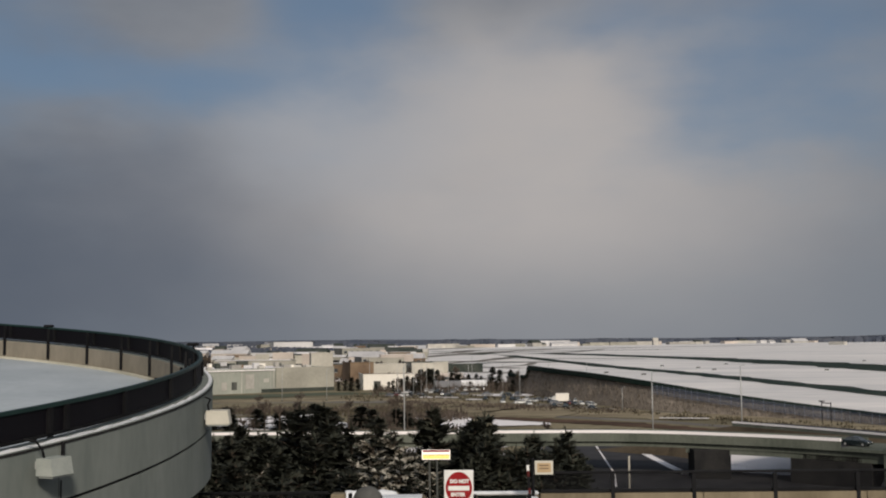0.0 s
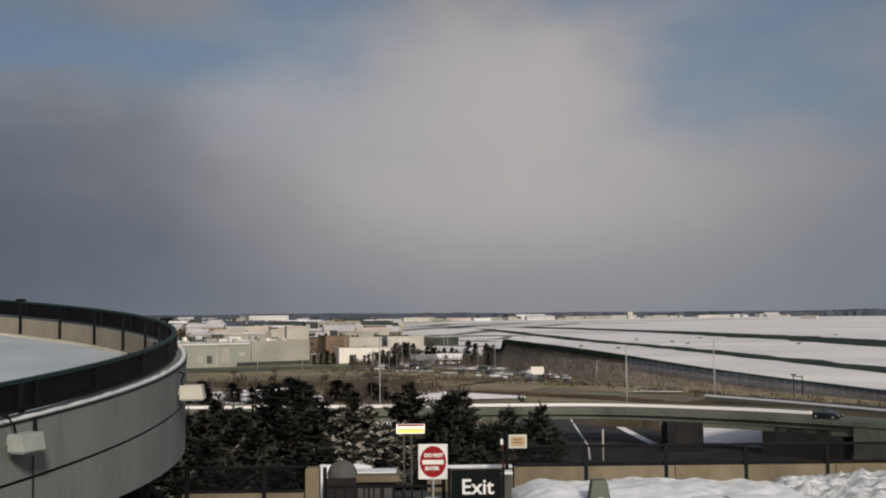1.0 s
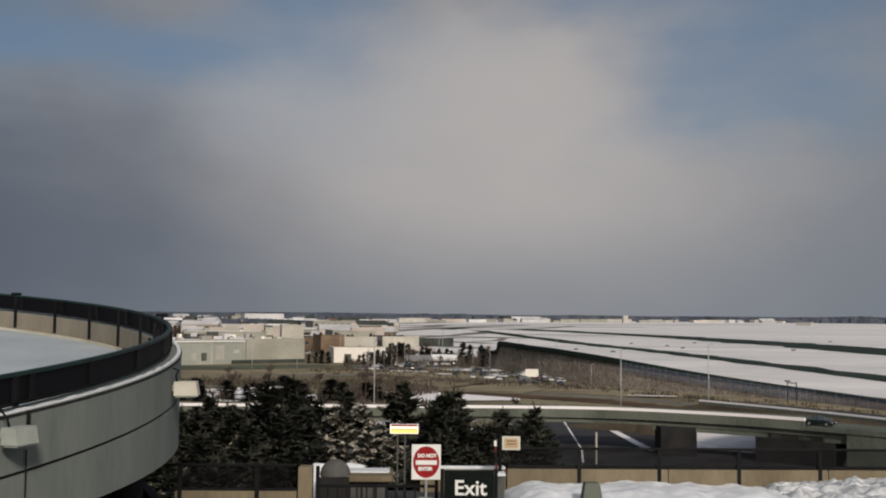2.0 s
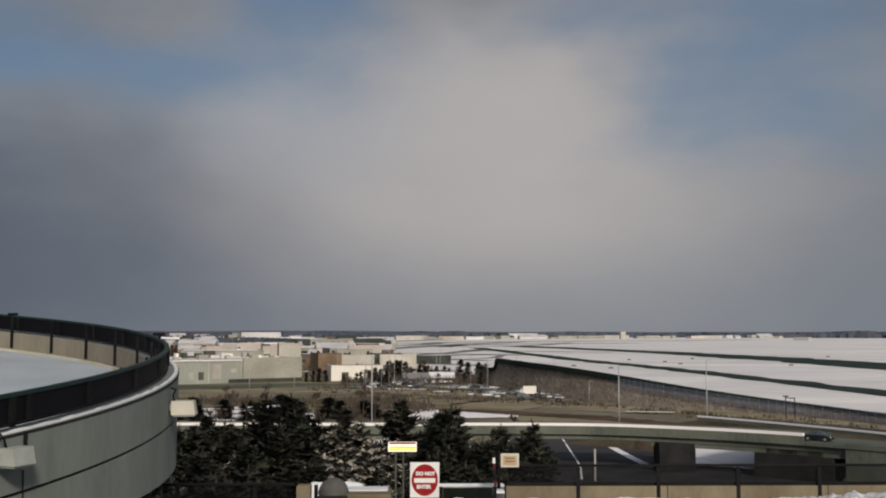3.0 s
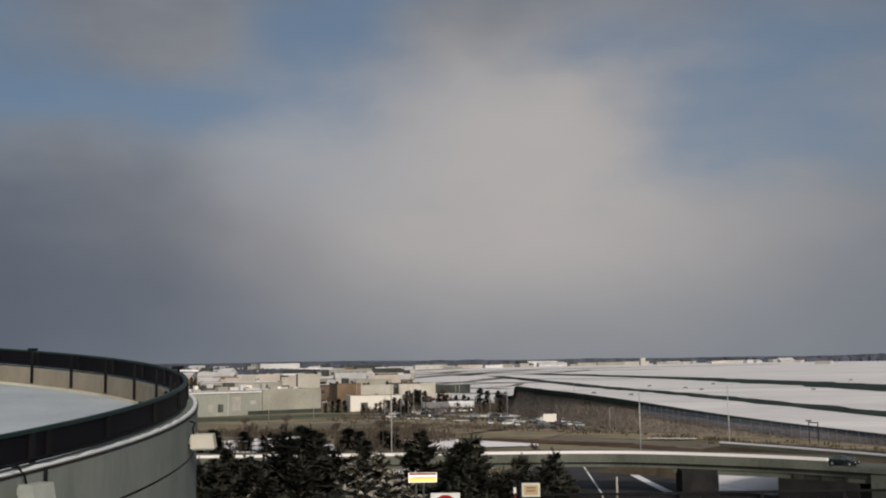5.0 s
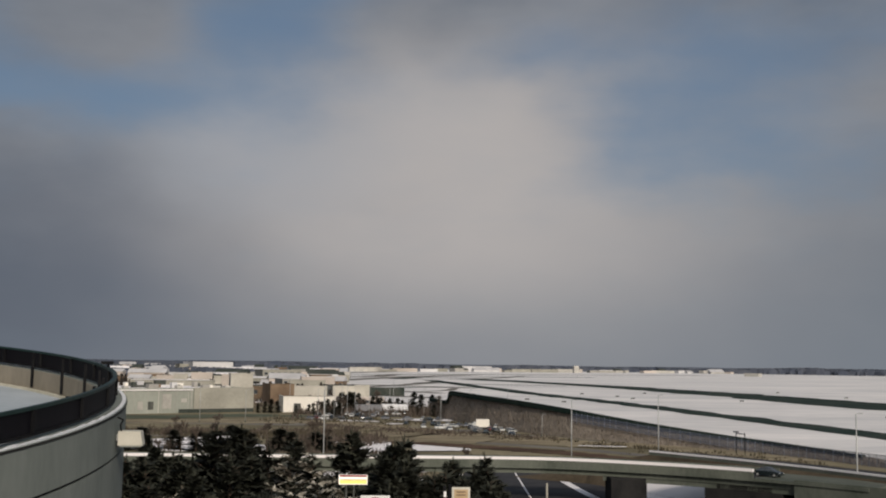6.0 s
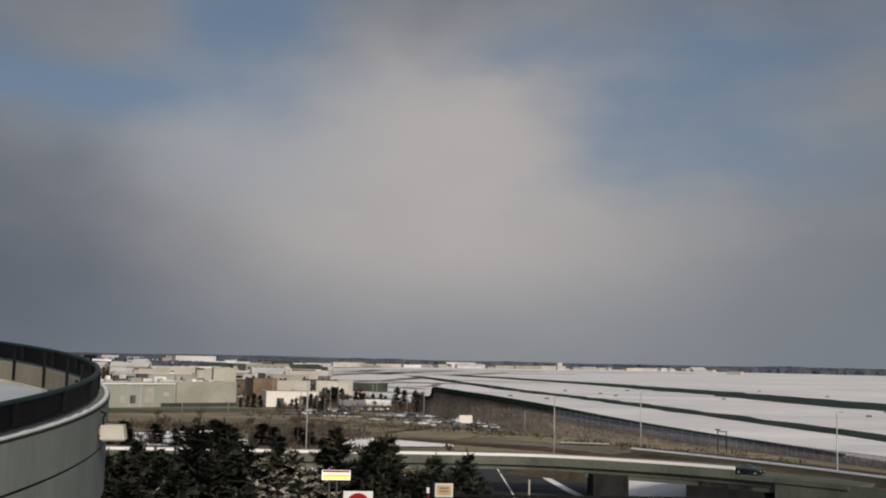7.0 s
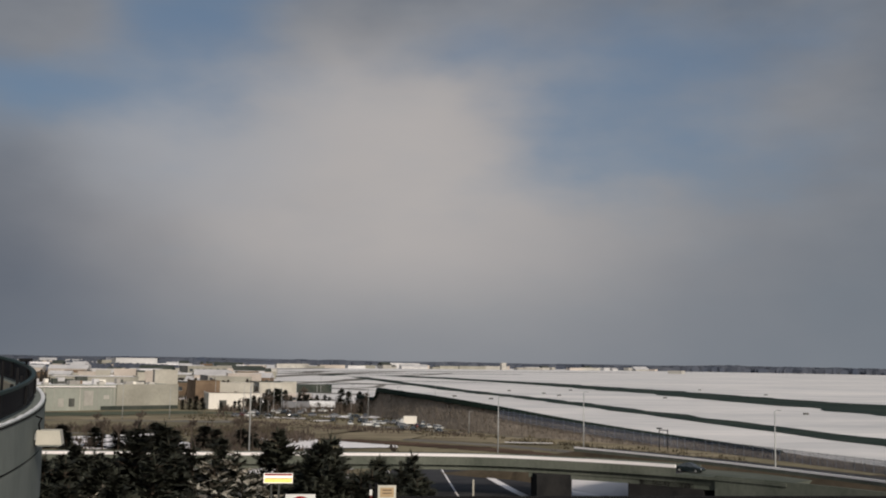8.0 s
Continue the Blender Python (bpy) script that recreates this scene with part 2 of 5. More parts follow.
M = {
    "dry_grass": material("dry_grass", (0.105, 0.092, 0.058), (0.27, 0.232, 0.15), 0.95, 0.02, 0.5, 0.35, dist=0.3),
    "brown_slope": material("brown_slope", (0.046, 0.037, 0.026), (0.115, 0.090, 0.062), 0.95, 0.06, 0.6, 0.8, dist=0.3),
    "snow": material("snow", (0.80, 0.765, 0.77), (0.93, 0.89, 0.885), 0.7, 0.012, 0.3, 0.2, dist=0.1),
    "airfield_snow": material("airfield_snow", (0.55, 0.545, 0.545), (0.90, 0.855, 0.825), 0.7, 0.010, 0.3, 0.12, stretch=(0.5, 1.6, 1), dist=0.1),
    "snow_near": material("snow_near", (0.64, 0.66, 0.69), (0.80, 0.81, 0.83), 0.65, 0.6, 0.5, 5.0, dist=0.06),
    # greyer and bluer than the snow heaps on the deck
    "ramp_snow": material("ramp_snow", (0.35, 0.39, 0.42), (0.46, 0.50, 0.53), 0.6, 0.35, 0.3, 4.0, dist=0.03),
    "edge_snow": material("edge_snow", (0.42, 0.40, 0.32), (0.58, 0.55, 0.46), 0.8, 1.5, 0.3, 9.0),
    "dirty_snow": material("dirty_snow", (0.30, 0.315, 0.32), (0.78, 0.79, 0.81), 0.8, 3.2, 0.8, 9.0, dist=0.1),
    "strip": material("strip", (0.008, 0.022, 0.018), (0.034, 0.046, 0.036), 0.95, 0.03, 0.3, 0.5),
    "asphalt": material("asphalt", (0.024, 0.024, 0.028), (0.062, 0.061, 0.064), 0.85, 0.15, 0.3, 3.0),
    "road_pale": material("road_pale", (0.13, 0.12, 0.11), (0.24, 0.22, 0.19), 0.85, 0.05, 0.2, 0.6),
    "concrete": material("concrete", (0.152, 0.172, 0.160), (0.216, 0.236, 0.220), 0.85, 0.8, 0.25, 7.0, stretch=(1, 1, 0.35)),
    "pale_concrete": material("pale_concrete", (0.36, 0.34, 0.29), (0.52, 0.49, 0.42), 0.85, 0.4, 0.25, 5.0, stretch=(1, 1, 0.4)),
    "tan_concrete": material("tan_concrete", (0.125, 0.102, 0.068), (0.215, 0.177, 0.120), 0.85, 0.9, 0.3, 8.0, stretch=(1, 1, 0.35)),
    "dark_concrete": material("dark_concrete", (0.05, 0.05, 0.05), (0.11, 0.11, 0.105), 0.9, 0.5, 0.2, 5.0),
    # near-black: shade below bridge and ramp is in this colour; kiosk and machine share it
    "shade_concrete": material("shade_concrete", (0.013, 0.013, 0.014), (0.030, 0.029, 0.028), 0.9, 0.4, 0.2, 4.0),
    "bridge_concrete": material("bridge_concrete", (0.080, 0.090, 0.074), (0.150, 0.160, 0.134), 0.85, 0.15, 0.25, 2.0, stretch=(1, 1, 0.5)),
    "black_metal": material("black_metal", (0.006, 0.006, 0.007), (0.014, 0.014, 0.015), 0.6, 2.0, 0.05, 30, spec=0.08),
    "green_black": material("green_black", (0.008, 0.022, 0.020), (0.016, 0.036, 0.034), 0.5, 2.0, 0.05, 30, spec=0.2),
    "grey_metal": material("grey_metal", (0.30, 0.31, 0.31), (0.44, 0.44, 0.43), 0.45, 0.7, 0.05, 9, metal=0.3),
    "fence_steel": material("fence_steel", (0.14, 0.165, 0.21), (0.22, 0.245, 0.29), 0.5, 0.7, 0.05, 9, metal=0.2),
    "cream_box": material("cream_box", (0.50, 0.48, 0.41), (0.62, 0.59, 0.51), 0.5, 3.0, 0.05, 30),
    "box_grey": material("box_grey", (0.30, 0.325, 0.30), (0.39, 0.41, 0.38), 0.5, 3.0, 0.05, 30),
    "white_wall": material("white_wall", (0.25, 0.242, 0.208), (0.355, 0.343, 0.295), 0.8, 0.08, 0.1, 0.9, per_object=0.08),
    "hall_wall": material("hall_wall", (0.235, 0.25, 0.22), (0.335, 0.35, 0.31), 0.8, 0.08, 0.1, 0.9, stretch=(1, 1, 0.5)),
    "pale_hall": material("pale_hall", (0.46, 0.455, 0.46), (0.62, 0.61, 0.61), 0.8, 0.05, 0.1, 0.6, per_object=0.08),
    "bright_wall": material("bright_wall", (0.70, 0.665, 0.60), (0.84, 0.80, 0.73), 0.8, 0.08, 0.1, 0.9),
    "roof_snow": material("roof_snow", (0.40, 0.395, 0.40), (0.58, 0.565, 0.565), 0.75, 0.06, 0.2, 0.5, per_object=0.15),
    "cream_wall": material("cream_wall", (0.36, 0.34, 0.295), (0.50, 0.475, 0.415), 0.8, 0.08, 0.1, 0.9, per_object=0.08),
    "grey_wall": material("grey_wall", (0.30, 0.29, 0.27), (0.46, 0.44, 0.40), 0.8, 0.08, 0.1, 0.9, per_object=0.2),
    "pink_wall": material("pink_wall", (0.42, 0.37, 0.33), (0.55, 0.49, 0.44), 0.8, 0.08, 0.1, 0.9, per_object=0.15),
    "brick_wall": material("brick_wall", (0.115, 0.080, 0.055), (0.20, 0.145, 0.10), 0.9, 0.15, 0.2, 2.0, per_object=0.15),
    "dark_roof": material("dark_roof", (0.025, 0.035, 0.030), (0.075, 0.08, 0.07), 0.8, 0.1, 0.1, 1.0),
    "window": material("window", (0.03, 0.035, 0.04), (0.07, 0.08, 0.09), 0.15, 0.3, 0.0, 3, spec=0.6),
    "door_dark": material("door_dark", (0.06, 0.065, 0.06), (0.12, 0.12, 0.11), 0.6, 0.5, 0.05, 4),
    "sign_red": material("sign_red", (0.24, 0.010, 0.014), (0.34, 0.020, 0.023), 0.45, 3.0, 0.0, 25),
    "sign_dull_red": material("sign_dull_red", (0.07, 0.012, 0.012), (0.12, 0.022, 0.020), 0.6, 3.0, 0.0, 25),
    "sign_white": material("sign_white", (0.70, 0.70, 0.68), (0.84, 0.84, 0.82), 0.45, 3.0, 0.0, 25),
    "sign_glow_white": material("sign_glow_white", (0.78, 0.76, 0.70), (0.86, 0.84, 0.78), 0.5, 3.0, 0.0, 25),
    "sign_glow_yellow": material("sign_glow_yellow", (0.85, 0.68, 0.18), (0.92, 0.76, 0.26), 0.5, 3.0, 0.0, 25),
    "sign_black": material("sign_black", (0.004, 0.007, 0.006), (0.010, 0.014, 0.012), 0.6, 3.0, 0.0, 25, spec=0.05),
    "sign_orange": material("sign_orange", (0.70, 0.26, 0.06), (0.80, 0.36, 0.10), 0.45, 3.0, 0.0, 25),
    "sign_tan": material("sign_tan", (0.40, 0.29, 0.17), (0.50, 0.37, 0.22), 0.5, 3.0, 0.0, 25),
    "bark": material("bark", (0.035, 0.026, 0.020), (0.075, 0.058, 0.045), 0.95, 2.0, 0.5, 18),
    "needles": material("needles", (0.020, 0.023, 0.018), (0.056, 0.058, 0.043), 0.8, 0.6, 0.1, 6, per_object=0.35),
    "twigs": material("twigs", (0.045, 0.037, 0.032), (0.115, 0.092, 0.075), 0.95, 0.3, 0.1, 4, per_object=0.3),
    "dark_twigs": material("dark_twigs", (0.020, 0.018, 0.016), (0.060, 0.050, 0.042), 0.95, 0.3, 0.1, 4),
    "scrub_tan": material("scrub_tan", (0.050, 0.044, 0.031), (0.128, 0.109, 0.074), 0.95, 0.12, 0.1, 2.0),
    "lining": material("lining", (0.19, 0.17, 0.135), (0.28, 0.25, 0.20), 0.85, 0.8, 0.25, 7.0, stretch=(1, 1, 0.4)),
    "verge": material("verge", (0.135, 0.108, 0.070), (0.36, 0.305, 0.205), 0.95, 0.11, 0.4, 0.9, stretch=(0.35, 1.4, 1), dist=0.2),
    "green_verge": material("green_verge", (0.060, 0.074, 0.050), (0.125, 0.135, 0.095), 0.95, 0.05, 0.4, 0.5, stretch=(0.35, 1.4, 1), dist=0.2),
    "mud": material("mud", (0.045, 0.028, 0.019), (0.125, 0.078, 0.052), 0.95, 0.06, 0.4, 0.7, stretch=(0.4, 1.4, 1), dist=0.2),
    "bank_twigs": material("bank_twigs", (0.125, 0.106, 0.086), (0.25, 0.212, 0.175), 0.95, 0.08, 0.1, 1.5),
    # distance haze is mixed into this pale blue-grey
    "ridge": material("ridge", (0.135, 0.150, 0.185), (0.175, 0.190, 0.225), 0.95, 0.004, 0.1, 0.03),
    "brush": material("brush", (0.16, 0.138, 0.115), (0.32, 0.275, 0.23), 0.95, 0.05, 0.6, 0.9, stretch=(1, 1, 0.3), dist=0.4),
    "tuft_snow": material("tuft_snow", (0.26, 0.235, 0.19), (0.58, 0.54, 0.46), 0.8, 1.0, 0.1, 8),
    # woods tone lifted towards blue to stand for haze
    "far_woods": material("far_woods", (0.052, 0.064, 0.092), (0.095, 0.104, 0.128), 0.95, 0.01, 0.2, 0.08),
    "rubber": material("rubber", (0.012, 0.012, 0.012), (0.03, 0.03, 0.03), 0.8, 4.0, 0.1, 30),
    "car_dark": material("car_dark", (0.010, 0.016, 0.018), (0.016, 0.022, 0.024), 0.25, 2.0, 0.0, 20, spec=0.6),
    "car_white": material("car_white", (0.50, 0.50, 0.49), (0.62, 0.62, 0.61), 0.35, 2.0, 0.0, 20, per_object=0.1),
    "car_red": material("car_red", (0.13, 0.025, 0.025), (0.18, 0.04, 0.035), 0.35, 2.0, 0.0, 20),
    "car_grey": material("car_grey", (0.13, 0.135, 0.15), (0.2, 0.2, 0.21), 0.35, 2.0, 0.0, 20, per_object=0.3),
    "trailer": material("trailer", (0.66, 0.68, 0.72), (0.80, 0.80, 0.82), 0.45, 0.5, 0.05, 5),
    "mesh_sheet": see_through("mesh_sheet", (0.006, 0.0055, 0.0075), 0.04),
    "mesh_open": see_through("mesh_open", (0.004, 0.004, 0.005), 0.70),
    "chain_link": see_through("chain_link", (0.17, 0.195, 0.26), 0.72),
}


# emission added to the small sign's white and yellow to brighten them
for key, tint, power in (("sign_glow_white", (1.0, 0.93, 0.82), 0.55), ("sign_glow_yellow", (1.0, 0.72, 0.16), 0.40)):
    shader = M[key].node_tree.nodes["Principled BSDF"]
    shader.inputs["Emission Color"].default_value, shader.inputs["Emission Strength"].default_value = (*tint, 1), power


# ---- mesh helpers ----
class Build:
    def __init__(self):
        self.v, self.f = [], []

    def add(self, verts, faces):
        k = len(self.v)
        self.v += [tuple(p) for p in verts]
        self.f += [tuple(i + k for i in q) for q in faces]
        return self

    def box(self, x0, x1, y0, y1, z0, z1, bev=0.0):
        if bev:
            b = bev
            v = []
            for z, i in ((z0, b), (z0 + b, 0), (z1 - b, 0), (z1, b)):
                v += [(x0 + i, y0 + i, z), (x1 - i, y0 + i, z), (x1 - i, y1 - i, z), (x0 + i, y1 - i, z)]
            f = [(3, 2, 1, 0), (12, 13, 14, 15)]
            for r in range(3):
                for c in range(4):
                    f.append((r * 4 + c, r * 4 + (c + 1) % 4, r * 4 + 4 + (c + 1) % 4, r * 4 + 4 + c))
            return self.add(v, f)
        v = [(x, y, z) for z in (z0, z1) for x, y in ((x0, y0), (x1, y0), (x1, y1), (x0, y1))]
        return self.add(v, [(3, 2, 1, 0), (4, 5, 6, 7), (0, 1, 5, 4), (1, 2, 6, 5), (2, 3, 7, 6), (3, 0, 4, 7)])

    def tube(self, pts, radii, n=8, caps=True):
        pts = [Vector(p) for p in pts]
        if isinstance(radii, (int, float)):
            radii = [radii] * len(pts)
        v, f = [], []
        for i, p in enumerate(pts):
            d = (pts[min(i + 1, len(pts) - 1)] - pts[max(i - 1, 0)]).normalized()
            a = d.cross(Vector((0, 0, 1)) if abs(d.z) < 0.9 else Vector((0, 1, 0))).normalized()
            b = d.cross(a)
            for k in range(n):
                t = 2 * math.pi * k / n
                v.append(p + radii[i] * (math.cos(t) * a + math.sin(t) * b))
        for i in range(len(pts) - 1):
            for k in range(n):
                f.append((i * n + k, i * n + (k + 1) % n, (i + 1) * n + (k + 1) % n, (i + 1) * n + k))
        if caps:
            f += [tuple(range(n))[::-1], tuple(range((len(pts) - 1) * n, len(pts) * n))]
        return self.add(v, f)

    def sweep(self, rings):
        """Closed cross-sections, one after another along a way, with end caps."""
        n, v, f = len(rings[0]), [], []
        for r in rings:
            v += r
        for i in range(len(rings) - 1):
            for k in range(n):
                f.append((i * n + k, i * n + (k + 1) % n, (i + 1) * n + (k + 1) % n, (i + 1) * n + k))
        f += [tuple(range(n))[::-1], tuple(range((len(rings) - 1) * n, len(rings) * n))]
        return self.add(v, f)

    def mesh(self, name, mat, smooth=False):
        me = bpy.data.meshes.new(name)
        me.from_pydata(self.v, [], self.f)
        me.materials.append(mat)
        bm = bmesh.new()
        bm.from_mesh(me)
        bmesh.ops.recalc_face_normals(bm, faces=bm.faces)
        if smooth:
            for q in bm.faces:
                q.smooth = True
        bm.to_mesh(me)
        bm.free()
        return me


def part(name, build, mat, parent=None, label="", smooth=False):
    ob = new(name, build.mesh(name, mat, smooth) if isinstance(build, Build) else build)
    if parent:
        ob.parent = parent
    return tagged(ob, label) if label else ob


def thing(name, label, category, group="", kind="", at=None):
    ob = new(name)
    ob.empty_display_size = 0.2
    if at is not None:
        ob.matrix_basis = at
    return tagged(ob, label, category, group, kind)


def solid(name, build, mat, label, category, kind="", group="", smooth=False):
    return tagged(part(name, build, mat, smooth=smooth), label, category, group, kind)


def ribbon(pts, w0, w1, z):
    """A flat band along points, from w0 to w1 to the right of the way."""
    b, v, f = Build(), [], []
    for i, p in enumerate(pts):
        d = (Vector(pts[min(i + 1, len(pts) - 1)]) - Vector(pts[max(i - 1, 0)])).normalized()
        r = Vector((d.y, -d.x))
        zz = z if isinstance(z, (int, float)) else z[i]
        v += [(p[0] + r.x * w0, p[1] + r.y * w0, zz), (p[0] + r.x * w1, p[1] + r.y * w1, zz)]
    for i in range(len(pts) - 1):
        f.append((2 * i, 2 * i + 1, 2 * i + 3, 2 * i + 2))
    return b.add(v, f)


def smooth_line(pts, n):
    """More points along a bent line (Catmull-Rom)."""
    pts = [Vector(p) for p in pts]
    res = []
    for i in range(len(pts) - 1):
        a, b, c, d = pts[max(i - 1, 0)], pts[i], pts[i + 1], pts[min(i + 2, len(pts) - 1)]
        for k in range(n):
            t = k / n
            res.append(0.5 * (2 * b + (c - a) * t + (2 * a - 5 * b + 4 * c - d) * t * t + (3 * b - a - 3 * c + d) * t ** 3))
    return res + [pts[-1]]


# ---- ground and the large structure ----
g = Build()
n_g = 40
for i in range(n_g + 1):
    for j in range(n_g + 1):
        x, y = -4200 + 8400 * i / n_g, -700 + 5200 * j / n_g
        g.v.append((x, y, 0.0))
for i in range(n_g):
    for j in range(n_g):
        a = i * (n_g + 1) + j
        g.f.append((a, a + n_g + 1, a + n_g + 2, a + 1))
solid("ground", g, M["dry_grass"], "flat brown winter grass ground reaching the horizon", "ground", "structure")

# the bank along the airfield: foot and crest, falling from 9 m to about 1 m
FOOT = smooth_line([(27.5, 492, 6.4), (32.5, 458, 6.6), (34.2, 446, 10.6), (44.9, 396, 9.7), (60, 353, 8.2), (81, 321, 5.4), (99, 299, 3.4), (111, 281, 2.4), (128, 226, 1.3), (150, 150, 1.0)], 8)
for p in FOOT:
    p.z = min(p.z, 10.2 - 0.012 * max(0, 446 - p.y))

field = Build()
edge = [(p.x + 3, p.y) for p in FOOT]
rows = sorted(edge, key=lambda q: q[1]) + [(12, 560), (-10, 640), (-40, 800), (-85, 1050), (-180, 1600), (-300, 2500), (-520, 4050)]
for x, y in rows:
    field.v += [(x, y, 0.35), (3000, y, 0.35)]
for i in range(len(rows) - 1):
    field.f.append((2 * i, 2 * i + 1, 2 * i + 3, 2 * i + 2))
solid("snow_field", field, M["airfield_snow"], "flat airfield under wind-packed greyish white snow", "snow", "structure")


def wavy(pts, w, seed, n=14, z=0.5):
    """A bare strip with uneven edges along the airfield."""
    line = smooth_line(pts, n)
    b = Build()
    for i, p in enumerate(line):
        d = (line[min(i + 1, len(line) - 1)] - line[max(i - 1, 0)]).normalized()
        r = Vector((d.y, -d.x))
        wd = w * p.z
        a = wd * (1 + 0.5 * noise.noise((i * 0.35, seed, 0)))
        c = wd * (1 + 0.5 * noise.noise((i * 0.35, seed + 9, 0)))
        b.v += [(p.x - r.x * a, p.y - r.y * a, z), (p.x + r.x * c, p.y + r.y * c, z)]
    for i in range(len(line) - 1):
        b.f.append((2 * i, 2 * i + 1, 2 * i + 3, 2 * i + 2))
    return b


for k, (pts, w) in enumerate([
    ([(188, 200, 1), (179, 310, 1), (169, 458, 1), (157, 611, 1), (146, 720, 1), (128, 860, 1.1), (85, 1430, 1.2)], 9.5),
    ([(332, 380, 1.4), (322, 550, 1.3), (306, 780, 1.1), (284, 1000, 1), (245, 1230, 0.9), (150, 1600, 0.9)], 31),
    ([(40, 1500, 1), (110, 1750, 1), (260, 1900, 1), (420, 1980, 1)], 14),
    ([(60, 1250, 1), (150, 1180, 0.8), (215, 1150, 0.7)], 10),
    ([(-20, 1900, 1), (180, 2200, 1), (420, 2350, 1)], 16),
    ([(30, 980, 1), (62, 1010, 1), (105, 1000, 0.6)], 7),
]):
    solid(f"grass_strip_{k + 1}", wavy(pts, w, k * 3.1), M["strip"], "dark bare grass strip beside the snowy runway", "grass", "structure")

for k, (pts, w) in enumerate([
    ([(-150, 2050, 1), (-20, 2350, 1), (140, 3000, 1.5)], 24),
    ([(-30, 1330, 1), (80, 1795, 1.2), (221, 2170, 1.3)], 15),
    ([(-12, 960, 1), (48, 1140, 1.2), (90, 1330, 1)], 8),
    ([(40, 850, 0.7), (68, 905, 1), (82, 990, 0.8)], 4.5),
    ([(70, 1500, 0.7), (190, 1680, 1), (300, 2050, 0.8)], 11),
    ([(-70, 1560, 1), (10, 1720, 1.2), (60, 2100, 1)], 16),
    ([(300, 2300, 1), (560, 2500, 1.2), (900, 2750, 1)], 20),
    ([(-40, 655, 0.6), (-6, 640, 1), (24, 606, 0.8)], 6),
    ([(-45, 770, 0.7), (4, 752, 1), (48, 700, 0.7)], 8),
    ([(-50, 905, 0.7), (8, 884, 1), (58, 815, 0.8)], 10),
    ([(60, 640, 0.5), (72, 720, 1), (80, 820, 0.8)], 3.5),
    ([(-60, 1090, 0.8), (20, 1075, 1), (95, 1010, 0.8)], 13),
]):
    solid(f"bare_strip_{k + 1}", wavy(pts, w, 40 + k * 2.3, z=0.46), M["road_pale"], "grey-brown bare strip between the snowy taxiways", "grass", "structure")

# winter verges between the roads
solid("verge_1", wavy([(-6, 352, 0.6), (7, 346, 0.8), (16, 338, 1), (42, 337, 0.95), (57, 322, 0.7), (71, 313, 0.55), (86, 308, 0.5), (108, 262, 0.4)], 19, 3.0, z=0.10), M["verge"], "pale yellowish winter grass verge along the road", "grass", "structure")
solid("verge_2", wavy([(-150, 406, 1), (-95, 411, 1), (-44, 416, 1), (-13, 416, 0.9), (8, 392, 0.7), (24, 372, 0.5)], 12, 8.0, z=0.11), M["verge"], "pale brown winter grass verge along the road", "grass", "structure")
solid("verge_3", wavy([(-190, 424, 1), (-140, 430, 1), (-93, 438, 1), (-70, 450, 1), (-48, 462, 0.9), (-15, 458, 0.5)], 13, 13.0, z=0.12), M["green_verge"], "dull green grass verge below the warehouse", "grass", "structure")
solid("mud_strip", wavy([(6, 318, 0.5), (16, 312, 0.9), (27, 305, 1), (37, 297, 1), (49, 287, 1), (60, 274, 0.8), (70, 258, 0.5)], 5.5, 18.0, z=0.13), M["mud"], "dark reddish mud strip beside the winter verge", "ground", "structure")

# brush bank
bank = Build()
for i, p in enumerate(FOOT):
    d = (FOOT[min(i + 1, len(FOOT) - 1)] - FOOT[max(i - 1, 0)]).normalized()
    r = Vector((-d.y, d.x, 0)).normalized()
    if r.x < 0:
        r = -r
    for k in range(9):
        u = k / 8
        h = p.z * u + (0.5 * noise.noise((i * 0.8, k * 1.3, 3.0)) if 0 < k < 8 else 0)
        bank.v.append((p.x + r.x * u * 3.2, p.y + r.y * u * 3.2, h))
    bank.v.append((p.x + r.x * 9, p.y + r.y * 9, 0.2))
for i in range(len(FOOT) - 1):
    for k in range(9):
        a = i * 10 + k
        bank.f.append((a, a + 10, a + 11, a + 1))
solid("embankment", bank, M["brush"], "steep bank with grey-brown leafless brush", "bank", "structure")

# the bridge over the highway
BR = smooth_line([(-150, 190), (-60, 186), (-10, 184.4), (10, 184.6), (31, 183), (47, 175.5), (60, 165.5), (72, 152), (84, 134)], 8)
bridge = thing("road_bridge", "long concrete road bridge with pale parapet over a highway", "bridge")


def offset(line, w):
    res = []
    for i, p in enumerate(line):
        d = (line[min(i + 1, len(line) - 1)] - line[max(i - 1, 0)]).normalized()
        res.append((p.x - d.y * w, p.y + d.x * w))
    return res


def swept(line, w0, w1, z0, z1):
    a, c = offset(line, w0), offset(line, w1)
    return Build().sweep([[(*a[i], z0), (*c[i], z0), (*c[i], z1), (*a[i], z1)] for i in range(len(line))])


BRS = BR[:49]
part("deck", swept(BR[:57], 0, 11, 5.55, 6.0), M["bridge_concrete"], bridge)
part("girder", swept(BR[:56], 0.7, 1.3, 4.7, 5.546), M["bridge_concrete"], bridge)
part("girder", swept(BRS, 5.2, 5.8, 4.7, 5.546), M["bridge_concrete"], bridge)
part("girder", swept(BRS, 9.7, 10.3, 4.7, 5.546), M["bridge_concrete"], bridge)
part("parapet", swept(BRS, 0.0, 0.35, 6.004, 6.95), M["bridge_concrete"], bridge)
part("snow_cap", swept(BRS, -0.06, 0.5, 6.954, 7.42), M["snow"], bridge, "snow lying on the parapet")
